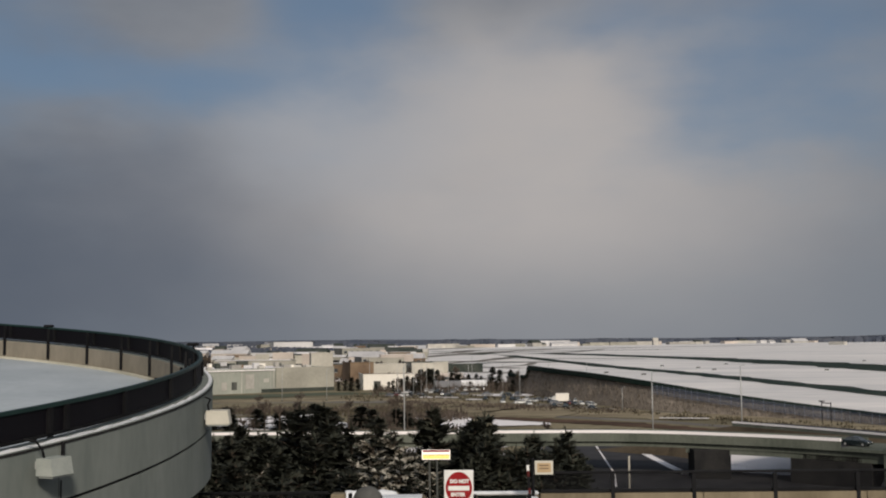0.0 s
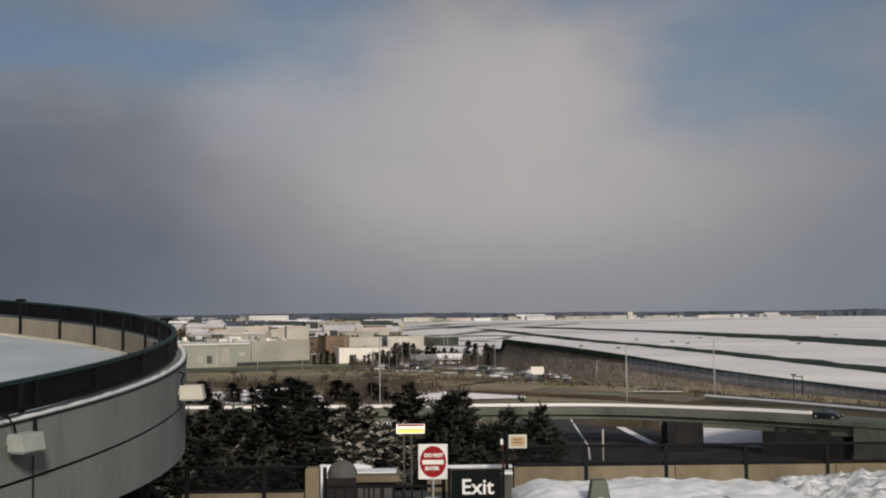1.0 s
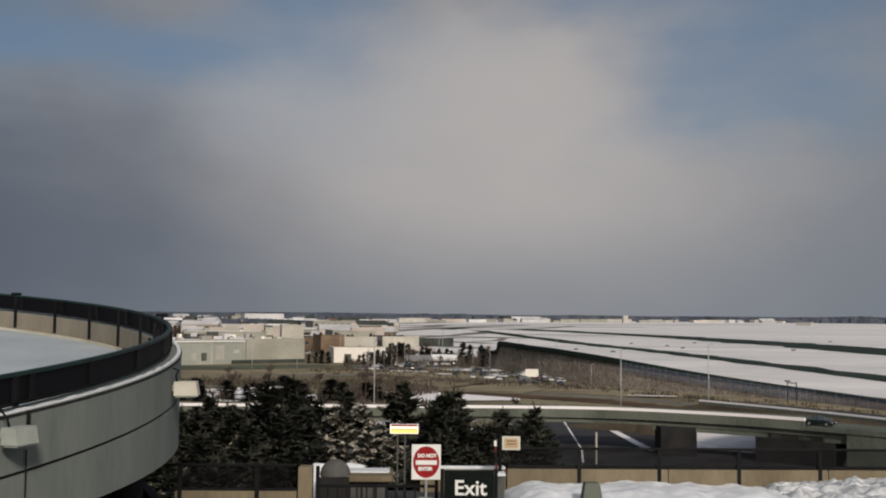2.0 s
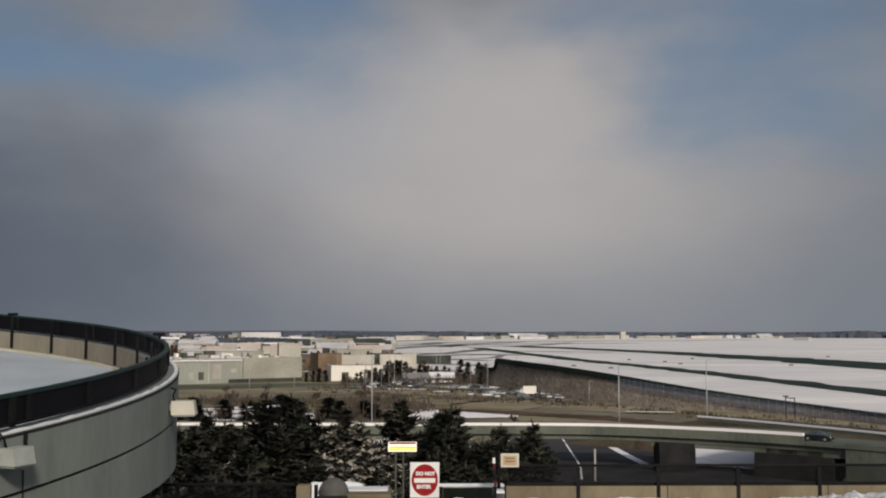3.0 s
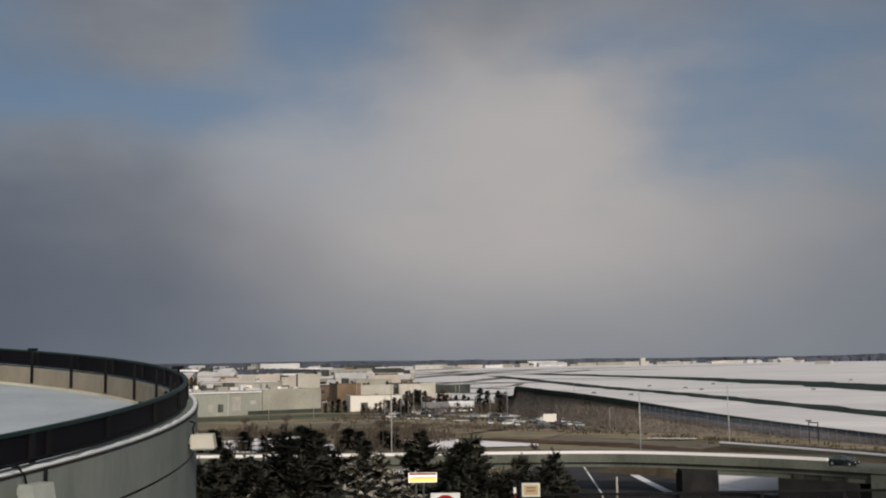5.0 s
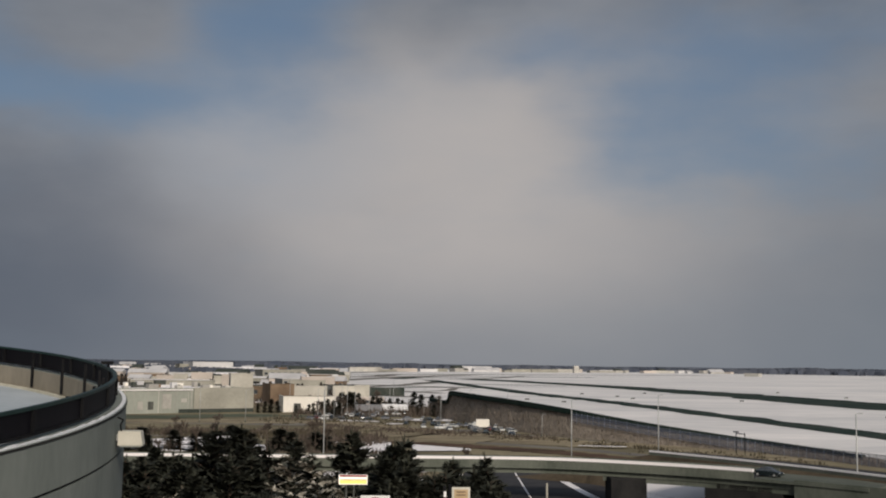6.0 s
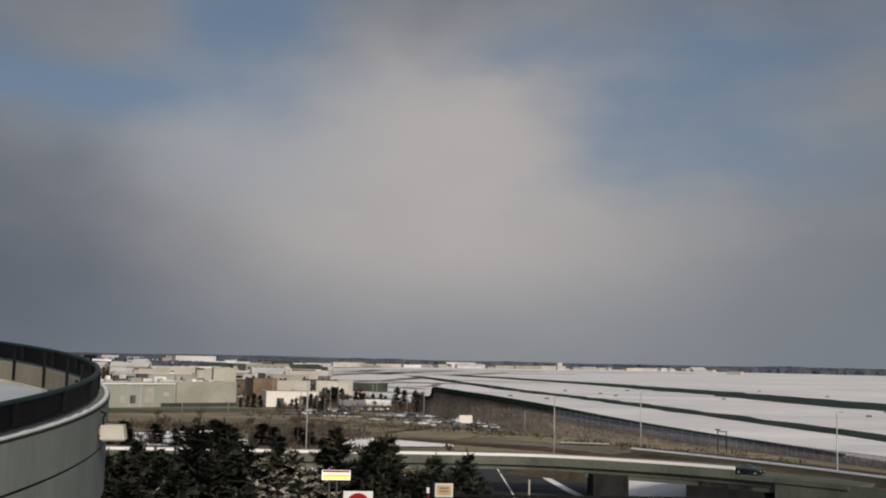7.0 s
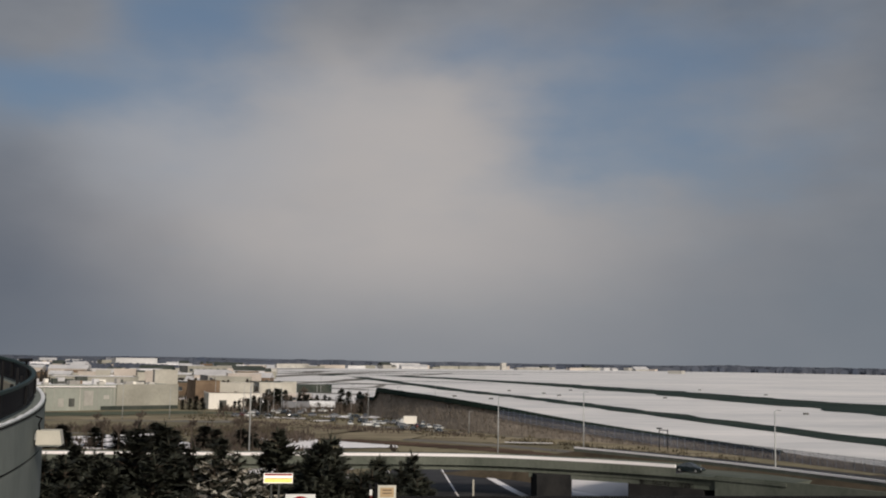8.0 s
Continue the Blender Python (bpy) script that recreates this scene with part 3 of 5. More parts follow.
part("parapet", swept(BRS, 10.6, 11, 6.004, 6.75), M["bridge_concrete"], bridge)
part("haunch", swept(BR[36:56], 0.9, 1.5, 3.9, 4.696), M["bridge_concrete"], bridge)
part("roadway", swept(BRS, 0.5, 10.5, 6.004, 6.03), M["asphalt"], bridge)
# piers carry the under-deck shade in their colour
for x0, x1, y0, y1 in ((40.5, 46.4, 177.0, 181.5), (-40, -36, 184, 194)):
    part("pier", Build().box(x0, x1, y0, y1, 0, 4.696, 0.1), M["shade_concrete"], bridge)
part("wing_wall", swept(BR[51:], 0.2, 0.8, -0.1, 6.25), M["bridge_concrete"], bridge, "olive concrete wing wall beside the abutment")
# abutment face coloured near black for the shade under the deck
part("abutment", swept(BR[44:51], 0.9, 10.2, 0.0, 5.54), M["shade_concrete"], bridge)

# ramp road on its fill behind the bridge
FILL = smooth_line([(-60, 262), (-20, 252), (17, 239), (37, 219.5), (48, 210.7), (59.3, 195.2), (69.5, 178), (77.5, 161), (84, 145), (91, 124), (96, 100)], 6)
slope = Build()
hi, back = offset(FILL, 0), offset(FILL, 12)
lo, mid = [], []
for i in range(len(FILL)):
    w = -2.5 - 6.5 * min(1, max(0, (i - 22) / 10))
    lo.append(offset(FILL, w)[i])
    mid.append(offset(FILL, w / 2)[i])
for i in range(len(FILL)):
    k = min(1, max(0, (i - 16) / 11))
    jit = noise.noise((i * 0.5, 0, 0)) * 0.8
    slope.v += [(lo[i][0], lo[i][1], -0.05), (mid[i][0], mid[i][1], (3.3 + jit) * k), (*hi[i], 6.3 * k), (*back[i], 6.3 * k), (back[i][0] + 8, back[i][1] + 5, -0.05)]
for i in range(len(FILL) - 1):
    for k in range(4):
        a = i * 5 + k
        slope.f.append((a, a + 5, a + 6, a + 1))
solid("road_fill", slope, M["brown_slope"], "brown earth fill carrying a ramp road", "bank", "structure")
shelf = [i for i in range(len(FILL)) if 51 < FILL[i].x < 76]
sheet = Build()
for i in shelf:
    a, c = Vector((*lo[i], 0.12)), Vector((*mid[i], 3.45))
    for u in (0.0, 0.35, 0.7, 1.0):
        sheet.v.append(a.lerp(c, u) + Vector((0, -0.2, 0.12)))
for i in range(len(shelf) - 1):
    for k in range(3):
        a = i * 4 + k
        sheet.f.append((a, a + 4, a + 5, a + 1))
solid("snow_slope", sheet, M["snow"], "snow lying on the slope beyond the bridge", "snow", "structure")
kerb_line = FILL[27:]
ramp_road = thing("ramp_road", "pale ramp road with a snow-dusted guard wall on brown fill", "road", kind="structure")
part("guard_wall", swept(kerb_line, 0.1, 0.45, 6.2, 6.85), M["bridge_concrete"], ramp_road)
part("snow_cap", swept(kerb_line, 0.05, 0.5, 6.854, 7.16), M["snow"], ramp_road)
part("roadway", ribbon(kerb_line, -11, -0.7, 6.36), M["asphalt"], ramp_road)

# retaining fill right of the bridge end
fill2 = Build()
for i in range(13):
    for j in range(9):
        x, y = 64 + 34 * i / 12, 96 + 72 * j / 8
        u = max(0.0, min(1.0, (x + (y - 160) * 0.32 - 68) / 16))
        fill2.v.append((x, y, 5.9 * u * u * (3 - 2 * u) + 0.35 * noise.noise((x * 0.3, y * 0.3, 0)) - 0.3))
for i in range(12):
    for j in range(8):
        a = i * 9 + j
        fill2.f.append((a, a + 9, a + 10, a + 1))
solid("earth_slope", fill2, M["brown_slope"], "brown grass slope beside the bridge end", "bank", "structure", smooth=True)

# highway under the bridge and other roads
solid("highway", ribbon([(19, 60), (24, 130), (32, 185), (39, 234)], -17, 14, 0.05), M["asphalt"], "dark asphalt highway passing below the bridge", "road", "structure")
solid("side_road", ribbon([(52, 60), (54, 130), (58, 185), (58, 206), (54, 232)], -17, 14, 0.045), M["asphalt"], "dark wet asphalt beside the highway below the bridge", "road", "structure")
for k, (off, w, zz) in enumerate(((-3.4, 0.32, 0.09), (-16, 1.5, 0.09))):
    solid(f"snow_line_{k + 1}", ribbon([(29.6, 168), (32, 185), (35.5, 232)], off, off + w, zz), M["snow"], "line of ploughed snow along the highway", "snow", "structure")
solid("snow_line_3", ribbon([(40.6, 183), (40.1, 192), (39.8, 205), (39.4, 232)], -0.8, 0.8, 0.1), M["snow"], "broad line of ploughed snow along the highway", "snow", "structure")
solid("road_1", ribbon([(-160, 400), (-60, 404), (10, 396), (40, 370), (66, 330), (104, 276)], -4, 5, 0.06), M["road_pale"], "pale salted road across the brown grass", "road", "structure")
solid("road_2", ribbon([(-160, 330), (-40, 338), (20, 330), (60, 295), (100, 240)], -3, 3, 0.06), M["road_pale"], "pale salted road across the brown grass", "road", "structure")
solid("road_3", ribbon([(-20, 404), (-8, 520), (10, 700), (20, 900)], -6, 6, 0.06), M["road_pale"], "pale road leading past low buildings", "road", "structure")
solid("road_4", ribbon([(-200, 445), (-60, 452), (20, 470)], -5, 5, 0.06), M["asphalt"], "dark wet road in front of a white building", "road", "structure")
random.seed(4)
for k, (x, y, a, c) in enumerate([(-48, 302, 17, 24), (-70, 250, 14, 12), (-45, 326, 10, 3), (11.4, 214, 2.5, 9), (3.0, 301, 5, 25), (-9, 318, 3, 8), (-40, 322, 7, 14), (-22, 232, 9, 9), (8, 236, 7, 8), (-95, 360, 20, 7), (26, 440, 14, 8), (-6, 226, 6, 5), (-14, 345, 5, 6), (55, 190, 7, 9), (-5.8, 428, 6, 4), (2.4, 424, 4, 3), (11.5, 409, 5, 3), (29, 404, 3.5, 6), (-62, 300, 12, 20), (-30, 285, 6, 16),
                                  (4, 560, 16, 22), (-24, 600, 26, 12), (-60, 620, 60, 18), (-130, 620, 50, 20), (-20, 760, 40, 40), (20, 1050, 50, 60), (-180, 900, 90, 60), (-60, 1200, 110, 90), (-10, 660, 40, 24), (20, 820, 30, 60), (-120, 1100, 70, 80), (-200, 1300, 120, 120)]):
    b = Build()
    ring = [(x + a * math.cos(t) * (1 + 0.35 * noise.noise((math.cos(t) * 2, math.sin(t) * 2, k * 3.3))), y + c * math.sin(t) * (1 + 0.35 * noise.noise((math.cos(t) * 2 + 7, math.sin(t) * 2, k * 3.3))), 0.12 + 0.004 * k)
            for t in [2 * math.pi * q / 36 for q in range(36)]]
    b.add(ring, [tuple(range(36))])
    solid(f"snow_patch_{k + 1}", b, M["snow"], "patch of old snow lying on the brown grass", "snow", "structure")

wedge = Build()
for i in range(15):
    u = i / 14
    x = 13.2 + 15 * u
    for v in (0.0, 0.5, 1.0):
        near, far = 283.5 + 2.5 * u, 307 - 14 * u
        wedge.v.append((x + 0.4 * noise.noise((u * 9, v, 2)), near + (far - near) * v + 0.9 * noise.noise((u * 7, v * 3, 5)), 0.30 + 0.25 * math.sin(math.pi * v)))
for i in range(14):
    for k in range(2):
        a = i * 3 + k
        wedge.f.append((a, a + 3, a + 4, a + 1))
solid("snow_bank_strip", wedge, M["snow"], "long tapering snow strip beside the ramp road", "snow", "structure", smooth=True)
solid("snow_line_4", ribbon([(60, 303), (66, 301.5), (73, 300)], -0.8, 1.6, 0.62), M["snow"], "line of old snow along the winter verge", "snow", "structure")

# ---- the parking deck ----
DECK = 17.95
garage = Build().box(-4.9, 44, 2.6, 31.05, 0, DECK - 0.3)
solid("garage_block", garage, M["dark_concrete"], "concrete body of the parking garage below the top deck", "garage", "structure")
solid("parking_deck", Build().box(-4.9, 44, 2.5, 31.1, DECK - 0.296, DECK), M["asphalt"], "dark wet asphalt top deck of the parking garage", "floor", "structure")
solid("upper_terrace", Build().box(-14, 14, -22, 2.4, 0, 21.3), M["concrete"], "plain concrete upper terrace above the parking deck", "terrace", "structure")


def railing(name, x0, x1, y, posts, label, z0=18.62):
    """Black steel railing on a low parapet, with mesh panels between its posts."""
    r = thing(name, label, "railing", "railings of the parking deck")
    part("top_rail", Build().box(x0, x1, y - 0.035, y + 0.035, 19.15, 19.22, 0.012), M["black_metal"], r)
    part("bottom_rail", Build().box(x0, x1, y - 0.03, y + 0.03, z0 + 0.0, z0 + 0.10, 0.012), M["black_metal"], r)
    for px in posts:
        part("post", Build().box(px - 0.055, px + 0.055, y - 0.13, y - 0.04, z0 - 0.42, 19.15, 0.01), M["black_metal"], r)
    xs = [x0] + list(posts) + [x1]
    for a, c in zip(xs, xs[1:]):
        if c - a > 0.25:
            part("mesh_panel", Build().box(a + 0.06, c - 0.06, y - 0.008, y + 0.008, z0 + 0.104, 19.146), M["mesh_open"], r)
    return r


def parapet(name, x0, x1, y, z1):
    p = thing(name, "tan concrete parapet wall at the deck edge", "wall", kind="structure")
    n = max(1, round((x1 - x0) / 4.6))
    for i in range(n):
        a, c = x0 + (x1 - x0) * i / n, x0 + (x1 - x0) * (i + 1) / n
        part("wall_panel", Build().box(a + 0.012, c - 0.012, y - 0.12, y + 0.14, DECK + 0.002, z1, 0.015), M["tan_concrete"], p)
    return p


parapet("parapet_wall_1", 2.66, 30.2, 30.9, 18.62)
railing("deck_railing", 2.7, 30.2, 30.9, [4.71, 6.99, 9.27, 11.6, 13.9, 16.2, 18.5, 20.8, 23.1], "black steel railing with mesh panels on the tan parapet")
solid("deck_corner", Build().box(-5.9, -4.902, 26.4, 27.6, DECK - 0.296, DECK), M["asphalt"], "corner of the top deck beside the spiral ramp", "floor", "structure")
parapet("parapet_wall_2", -5.88, -2.86, 27.25, 18.56)
mid_wall = parapet("parapet_wall_3", 0.2, 2.64, 30.9, 18.58)
part("snow_cap", Build().box(0.22, 2.62, 30.80, 31.02, 18.584, 18.68, 0.03), M["snow_near"], mid_wall, "snow lying on the parapet")
railing("deck_railing", -6.2, -2.9, 27.25, [-5.75, -3.85], "short black steel railing beside the spiral ramp", 18.52)
solid("gate_pillar", Build().box(-2.82, -2.48, 27.0, 27.40, DECK + 0.002, 19.18, 0.02), M["tan_concrete"], "square tan concrete pillar at the end of the railing", "pillar")

# gate beside the pillar
gate = thing("metal_gate", "dark steel bar gate across the exit lane", "gate")
part("gate_frame", Build().box(-2.40, 0.62, 27.16, 27.22, 18.66, 18.73, 0.01), M["black_metal"], gate)
part("gate_frame", Build().box(-2.40, 0.62, 27.16, 27.22, DECK + 0.05, DECK + 0.12, 0.01), M["black_metal"], gate)
for x in (-2.40, 0.55):
    part("gate_post", Build().box(x, x + 0.09, 27.14, 27.24, DECK + 0.002, 19.18 if x < 0 else 18.9, 0.01), M["black_metal"], gate)
for i in range(11):
    x = -2.12 + i * 0.24
    part("bar", Build().box(x, x + 0.035, 27.17, 27.205, DECK + 0.12, 18.66), M["black_metal"], gate)

kiosk = thing("pay_kiosk", "low dark kiosk with a flat tan roof behind the gate", "kiosk")
part("body", Build().box(-1.66, -0.66, 28.5, 29.5, DECK + 0.002, 18.596, 0.02), M["shade_concrete"], kiosk)
part("roof", Build().box(-1.82, -0.52, 28.35, 29.65, 18.60, 18.76, 0.03), M["tan_concrete"], kiosk)
part("snow_cap", Build().box(-1.72, -0.62, 28.9, 29.62, 18.764, 18.80, 0.01), M["snow_near"], kiosk, "thin snow on the roof")
for i in range(3):
    part("panel", Build().box(-1.61 + i * 0.32, -1.36 + i * 0.32, 28.47, 28.496, 18.1, 18.5, 0.008), M["dark_concrete"], kiosk)
hood = Build()
for i in range(9):
    for k in range(17):
        t, p = math.pi * k / 16, math.pi / 2 * i / 8
        hood.v.append((-2.02 + 0.40 * math.cos(t) * math.cos(p), 28.6 - 0.35 * math.sin(t) * math.cos(p), 18.75 + 0.42 * math.sin(p)))
for i in range(8):
    for k in range(16):
        a = i * 17 + k
        hood.f.append((a, a + 1, a + 18, a + 17))
machine = thing("ticket_machine", "grey ticket machine with a rounded hood", "machine")
part("hood", hood, M["dark_concrete"], machine, smooth=True)
part("cabinet", Build().box(-2.40, -1.64, 28.24, 28.62, DECK + 0.002, 18.746, 0.02), M["shade_concrete"], machine)

# ---- the spiral ramp ----
CX, CY, RR, RW = -22.74, 21.8, 17.5, 17.7


def rail_z(deg):
    return 22.37 + 0.0194 * deg


def arc(r0, r1, lo_, hi_, d0, d1, step=2.0):
    """A solid band of the ramp between two radii and two heights that follow the slope."""
    n = max(2, round((d1 - d0) / step))
    rings = []
    for i in range(n + 1):
        d = d0 + (d1 - d0) * i / n
        c, s_ = math.cos(radians(d)), math.sin(radians(d))
        l, h = (lo_(d) if callable(lo_) else rail_z(d) + lo_), (hi_(d) if callable(hi_) else rail_z(d) + hi_)
        rings.append([(CX + r0 * c, CY + r0 * s_, l), (CX + r1 * c, CY + r1 * s_, l), (CX + r1 * c, CY + r1 * s_, h), (CX + r0 * c, CY + r0 * s_, h)])
    return Build().sweep(rings)


D0, D1 = -120.0, 150.0
ramp = thing("spiral_ramp", "round concrete parking ramp with a snow-covered top drive", "ramp")
cuts = [-120, -91, -62, -17.3, 27, 71, 115, 150]
for a, c in zip(cuts, cuts[1:]):
    part("upper_wall", arc(RR - 0.22, RW, -1.44, -0.56, a + 0.03, c - 0.03), M["concrete"], ramp)
    part("lower_wall", arc(RR - 0.20, RW - 0.015, lambda d: 19.87 + 0.005 * d, lambda d: rail_z(d) - 1.50, a + 0.03, c - 0.03), M["concrete"], ramp)
# joint colour darkened to deepen the shade of its shallow recess
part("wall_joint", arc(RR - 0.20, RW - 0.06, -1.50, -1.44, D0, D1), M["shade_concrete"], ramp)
# added dark strip: the shadow line below the snow on the wall top
part("drip_edge", arc(RW + 0.001, RW + 0.014, -0.605, -0.57, D0, D1), M["shade_concrete"], ramp, "dark strip standing for the shadow under the wall-top snow")
part("wall_lining", arc(RR - 0.30, RR - 0.222, -1.2, -0.57, D0, D1), M["lining"], ramp)
part("drive_slab", arc(9.5, RR - 0.24, -1.75, -1.42, D0, D1), M["dark_concrete"], ramp)
part("drive_snow", arc(9.5, RR - 0.302, -1.416, -1.17, D0, D1), M["ramp_snow"], ramp, "smooth bluish snow covering the drive")
part("snow_edge", arc(RR - 0.40, RR - 0.303, -1.169, -1.10, D0, D1), M["edge_snow"], ramp, "cream strip of old snow at the wall foot")
# inner wall, lower ring and columns: shade inside the ramp is in their colour
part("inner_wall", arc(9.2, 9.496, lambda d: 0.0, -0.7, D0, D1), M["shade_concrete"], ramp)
part("lower_slab", arc(9.5, RR - 0.3, -6.0, -5.6, D0, D1), M["dark_concrete"], ramp)
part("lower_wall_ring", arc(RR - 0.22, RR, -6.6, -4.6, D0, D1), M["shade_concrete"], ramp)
for d in range(-110, 150, 20):
    c, s_ = math.cos(radians(d)), math.sin(radians(d))
    part("column", Build().tube([(CX + 16.6 * c, CY + 16.6 * s_, 0), (CX + 16.6 * c, CY + 16.6 * s_, rail_z(d) - 1.76)], 0.35, 12), M["shade_concrete"], ramp)
part("snow_curb", arc(RW - 0.10, RW - 0.02, -0.556, lambda d: rail_z(d) - 0.53 + 0.025 * noise.noise((d * 0.9, 0, 0)), D0, D1, 0.6), M["snow_near"], ramp, "thin snow line on top of the wall")

ramp_rail = thing("ramp_railing", "curved black railing with dark mesh panels on the ramp wall", "railing")
part("top_rail", arc(RR - 0.12, RR - 0.03, -0.06, 0.0, D0, D1), M["green_black"], ramp_rail)
part("bottom_rail", arc(RR - 0.11, RR - 0.04, -0.50, -0.45, D0, D1), M["black_metal"], ramp_rail)
posts_d = [-17.05 + 7.31 * k for k in range(-12, 22)]
for d in posts_d + [-15.7]:
    c, s_, z = math.cos(radians(d)), math.sin(radians(d)), rail_z(d)
    b = Build()
    for r0, r1, w, z0, z1 in ((RR - 0.30 - 0.06, RR - 0.303, 0.045, z - 1.05, z - 0.05), (RR - 0.14, RR - 0.01, 0.045, z - 0.45, z - 0.06)):
        q = [(r0, -w), (r1, -w), (r1, w), (r0, w)]
        b.sweep([[(CX + r * c - u * s_, CY + r * s_ + u * c, zz) for r, u in q] for zz in (z0, z1)])
    part("post", b, M["black_metal"], ramp_rail)
for a, c in zip(posts_d, posts_d[1:]):
    part("mesh_panel", arc(RR - 0.085, RR - 0.065, -0.449, -0.061, a + 0.2, c - 0.2, 1.0), M["mesh_sheet"], ramp_rail)


for d, zz in ((21.0, 0.07), (57.0, 0.0)):
    c, s_, z = math.cos(radians(d)), math.sin(radians(d)), rail_z(d)
    fix = thing("rail_lamp", "small dark lamp head on top of the ramp railing", "lamp", "lamps on the ramp railing", at=Matrix.Translation((CX + 17.42 * c, CY + 17.42 * s_, z)))
    part("stub", Build().tube([(0, 0, -0.03), (0, 0, zz + 0.02)], 0.03, 8), M["black_metal"], fix)
    part("lamp_head", Build().box(-0.16, 0.12, -0.10, 0.10, zz, zz + 0.08, 0.02), M["black_metal"], fix)


def wall_lamp(name, d, z, w, h, dep, mat, label, gap=0.16):
    """A box lamp on a bracket outside the ramp wall."""
    c, s_ = math.cos(radians(d)), math.sin(radians(d))
    at = Matrix.Translation((CX + RW * c, CY + RW * s_, z)) @ Matrix.Rotation(radians(d - 90), 4, "Z")
    t = thing(name, label, "lamp", "lamps on the ramp wall", at=at)
    part("housing", Build().add(
        [(-w / 2, gap, 0), (w / 2, gap, 0), (w / 2, gap + dep, 0), (-w / 2, gap + dep, 0), (-w / 2, gap, h), (w / 2, gap, h), (w / 2, gap + dep - 0.05, h), (-w / 2, gap + dep - 0.05, h)],
        [(3, 2, 1, 0), (4, 5, 6, 7), (0, 1, 5, 4), (1, 2, 6, 5), (2, 3, 7, 6), (3, 0, 4, 7)]), mat, t)
    part("lens", Build().box(-w / 2 + 0.03, w / 2 - 0.03, gap + 0.03, gap + dep - 0.03, -0.03, -0.002), M["box_grey"], t)
    part("bracket", Build().box(-0.06, 0.06, 0.0, gap, h * 0.3, h * 0.75), M["grey_metal"], t)
    part("conduit", Build().tube([(w * 0.25, gap + 0.05, h), (w * 0.3, gap + 0.03, h + 0.12), (w * 0.45, 0.14, h + 0.24), (w * 0.8, 0.05, h + 0.29)], 0.018, 8), M["black_metal"], t, smooth=True)
    return t


wall_lamp("wall_lamp", -18.9, 21.05, 0.46, 0.25, 0.30, M["box_grey"], "pale grey box lamp with conduit on the ramp wall")
wall_lamp("wall_lamp", 4.2, 21.22, 0.42, 0.29, 0.50, M["cream_box"], "cream box lamp sticking out from the ramp wall", 0.05)
c17, s17 = math.cos(radians(-17.3)), math.sin(radians(-17.3))
solid("drain_pipe", Build().tube([(CX + 17.74 * c17, CY + 17.74 * s17, 20.9), (CX + 17.74 * c17, CY + 17.74 * s17, 19.5)], 0.012, 8), M["black_metal"], "thin dark drain pipe down the ramp wall", "pipe")
solid("pipe_stub", Build().tube([(CX + 17.76 * c17, CY + 17.76 * s17, 21.2), (CX + 17.76 * c17, CY + 17.76 * s17, 21.48)], 0.03, 8), M["black_metal"], "short black pipe stub on the ramp wall", "pipe")

# ---- things on the deck ----
stand = thing("do_not_enter_sign", "white square sign with red disc on a weighted post", "sign")
sx0, sy0 = 0.33, 26.9
part("plate", Build().box(sx0 - 0.36, sx0 + 0.36, sy0, sy0 + 0.025, 18.90, 19.76, 0.006), M["sign_white"], stand)
disc = Build()
disc.v = [(sx0 + 0.325 * math.cos(2 * math.pi * k / 40), sy0 - 0.004, 19.33 + 0.385 * math.sin(2 * math.pi * k / 40)) for k in range(40)]
disc.f = [tuple(range(40))]
part("red_disc", disc, M["sign_red"], stand)
part("white_bar", Build().box(sx0 - 0.26, sx0 + 0.26, sy0 - 0.012, sy0 - 0.008, 19.265, 19.375), M["sign_white"], stand)
part("post", Build().tube([(sx0, sy0 + 0.05, 18.3), (sx0, sy0 + 0.05, 19.7)], 0.035, 10), M["grey_metal"], stand)
part("base", Build().tube([(sx0, sy0 + 0.05, DECK), (sx0, sy0 + 0.05, 18.36), (sx0, sy0 + 0.05, 18.44)], [0.36, 0.31, 0.20], 24), M["pale_concrete"], stand)


def lettering(text, size, x, y, z, mat, parent, name):
    cu = bpy.data.curves.new(name, "FONT")
    cu.body, cu.size, cu.extrude, cu.offset = text, size, 0.004, 0.008
    cu.materials.append(mat)
    ob = new(name, cu)
    ob.parent = parent
    ob.matrix_basis = pose(x, y, z, 90)
    return ob


lettering("DO NOT", 0.115, sx0 - 0.215, sy0 - 0.012, 19.45, M["sign_white"], stand, "lettering")
lettering("ENTER", 0.115, sx0 - 0.195, sy0 - 0.012, 19.13, M["sign_white"], stand, "lettering")

exit_sign = thing("exit_sign", "black board sign with white exit lettering and arrow", "sign")
part("board", Build().box(0.75, 1.93, 25.9, 25.98, 18.02, 19.27, 0.012), M["sign_black"], exit_sign)
part("frame", Build().box(0.66, 0.74, 25.9, 26.0, DECK, 19.30, 0.01), M["black_metal"], exit_sign)
part("frame", Build().box(1.94, 2.02, 25.9, 26.0, DECK, 19.30, 0.01), M["black_metal"], exit_sign)
lettering("Exit", 0.50, 0.98, 25.89, 18.70, M["sign_white"], exit_sign, "lettering")
part("arrow", Build().add([(1.05, 25.888, 18.38), (1.32, 25.888, 18.58), (1.40, 25.888, 18.50), (1.28, 25.888, 18.43), (1.75, 25.888, 18.43), (1.75, 25.888, 18.33), (1.28, 25.888, 18.33), (1.40, 25.888, 18.26), (1.32, 25.888, 18.18)],
     [(0, 1, 2, 3), (0, 3, 4, 5, 6), (0, 6, 7, 8)]), M["sign_white"], exit_sign)

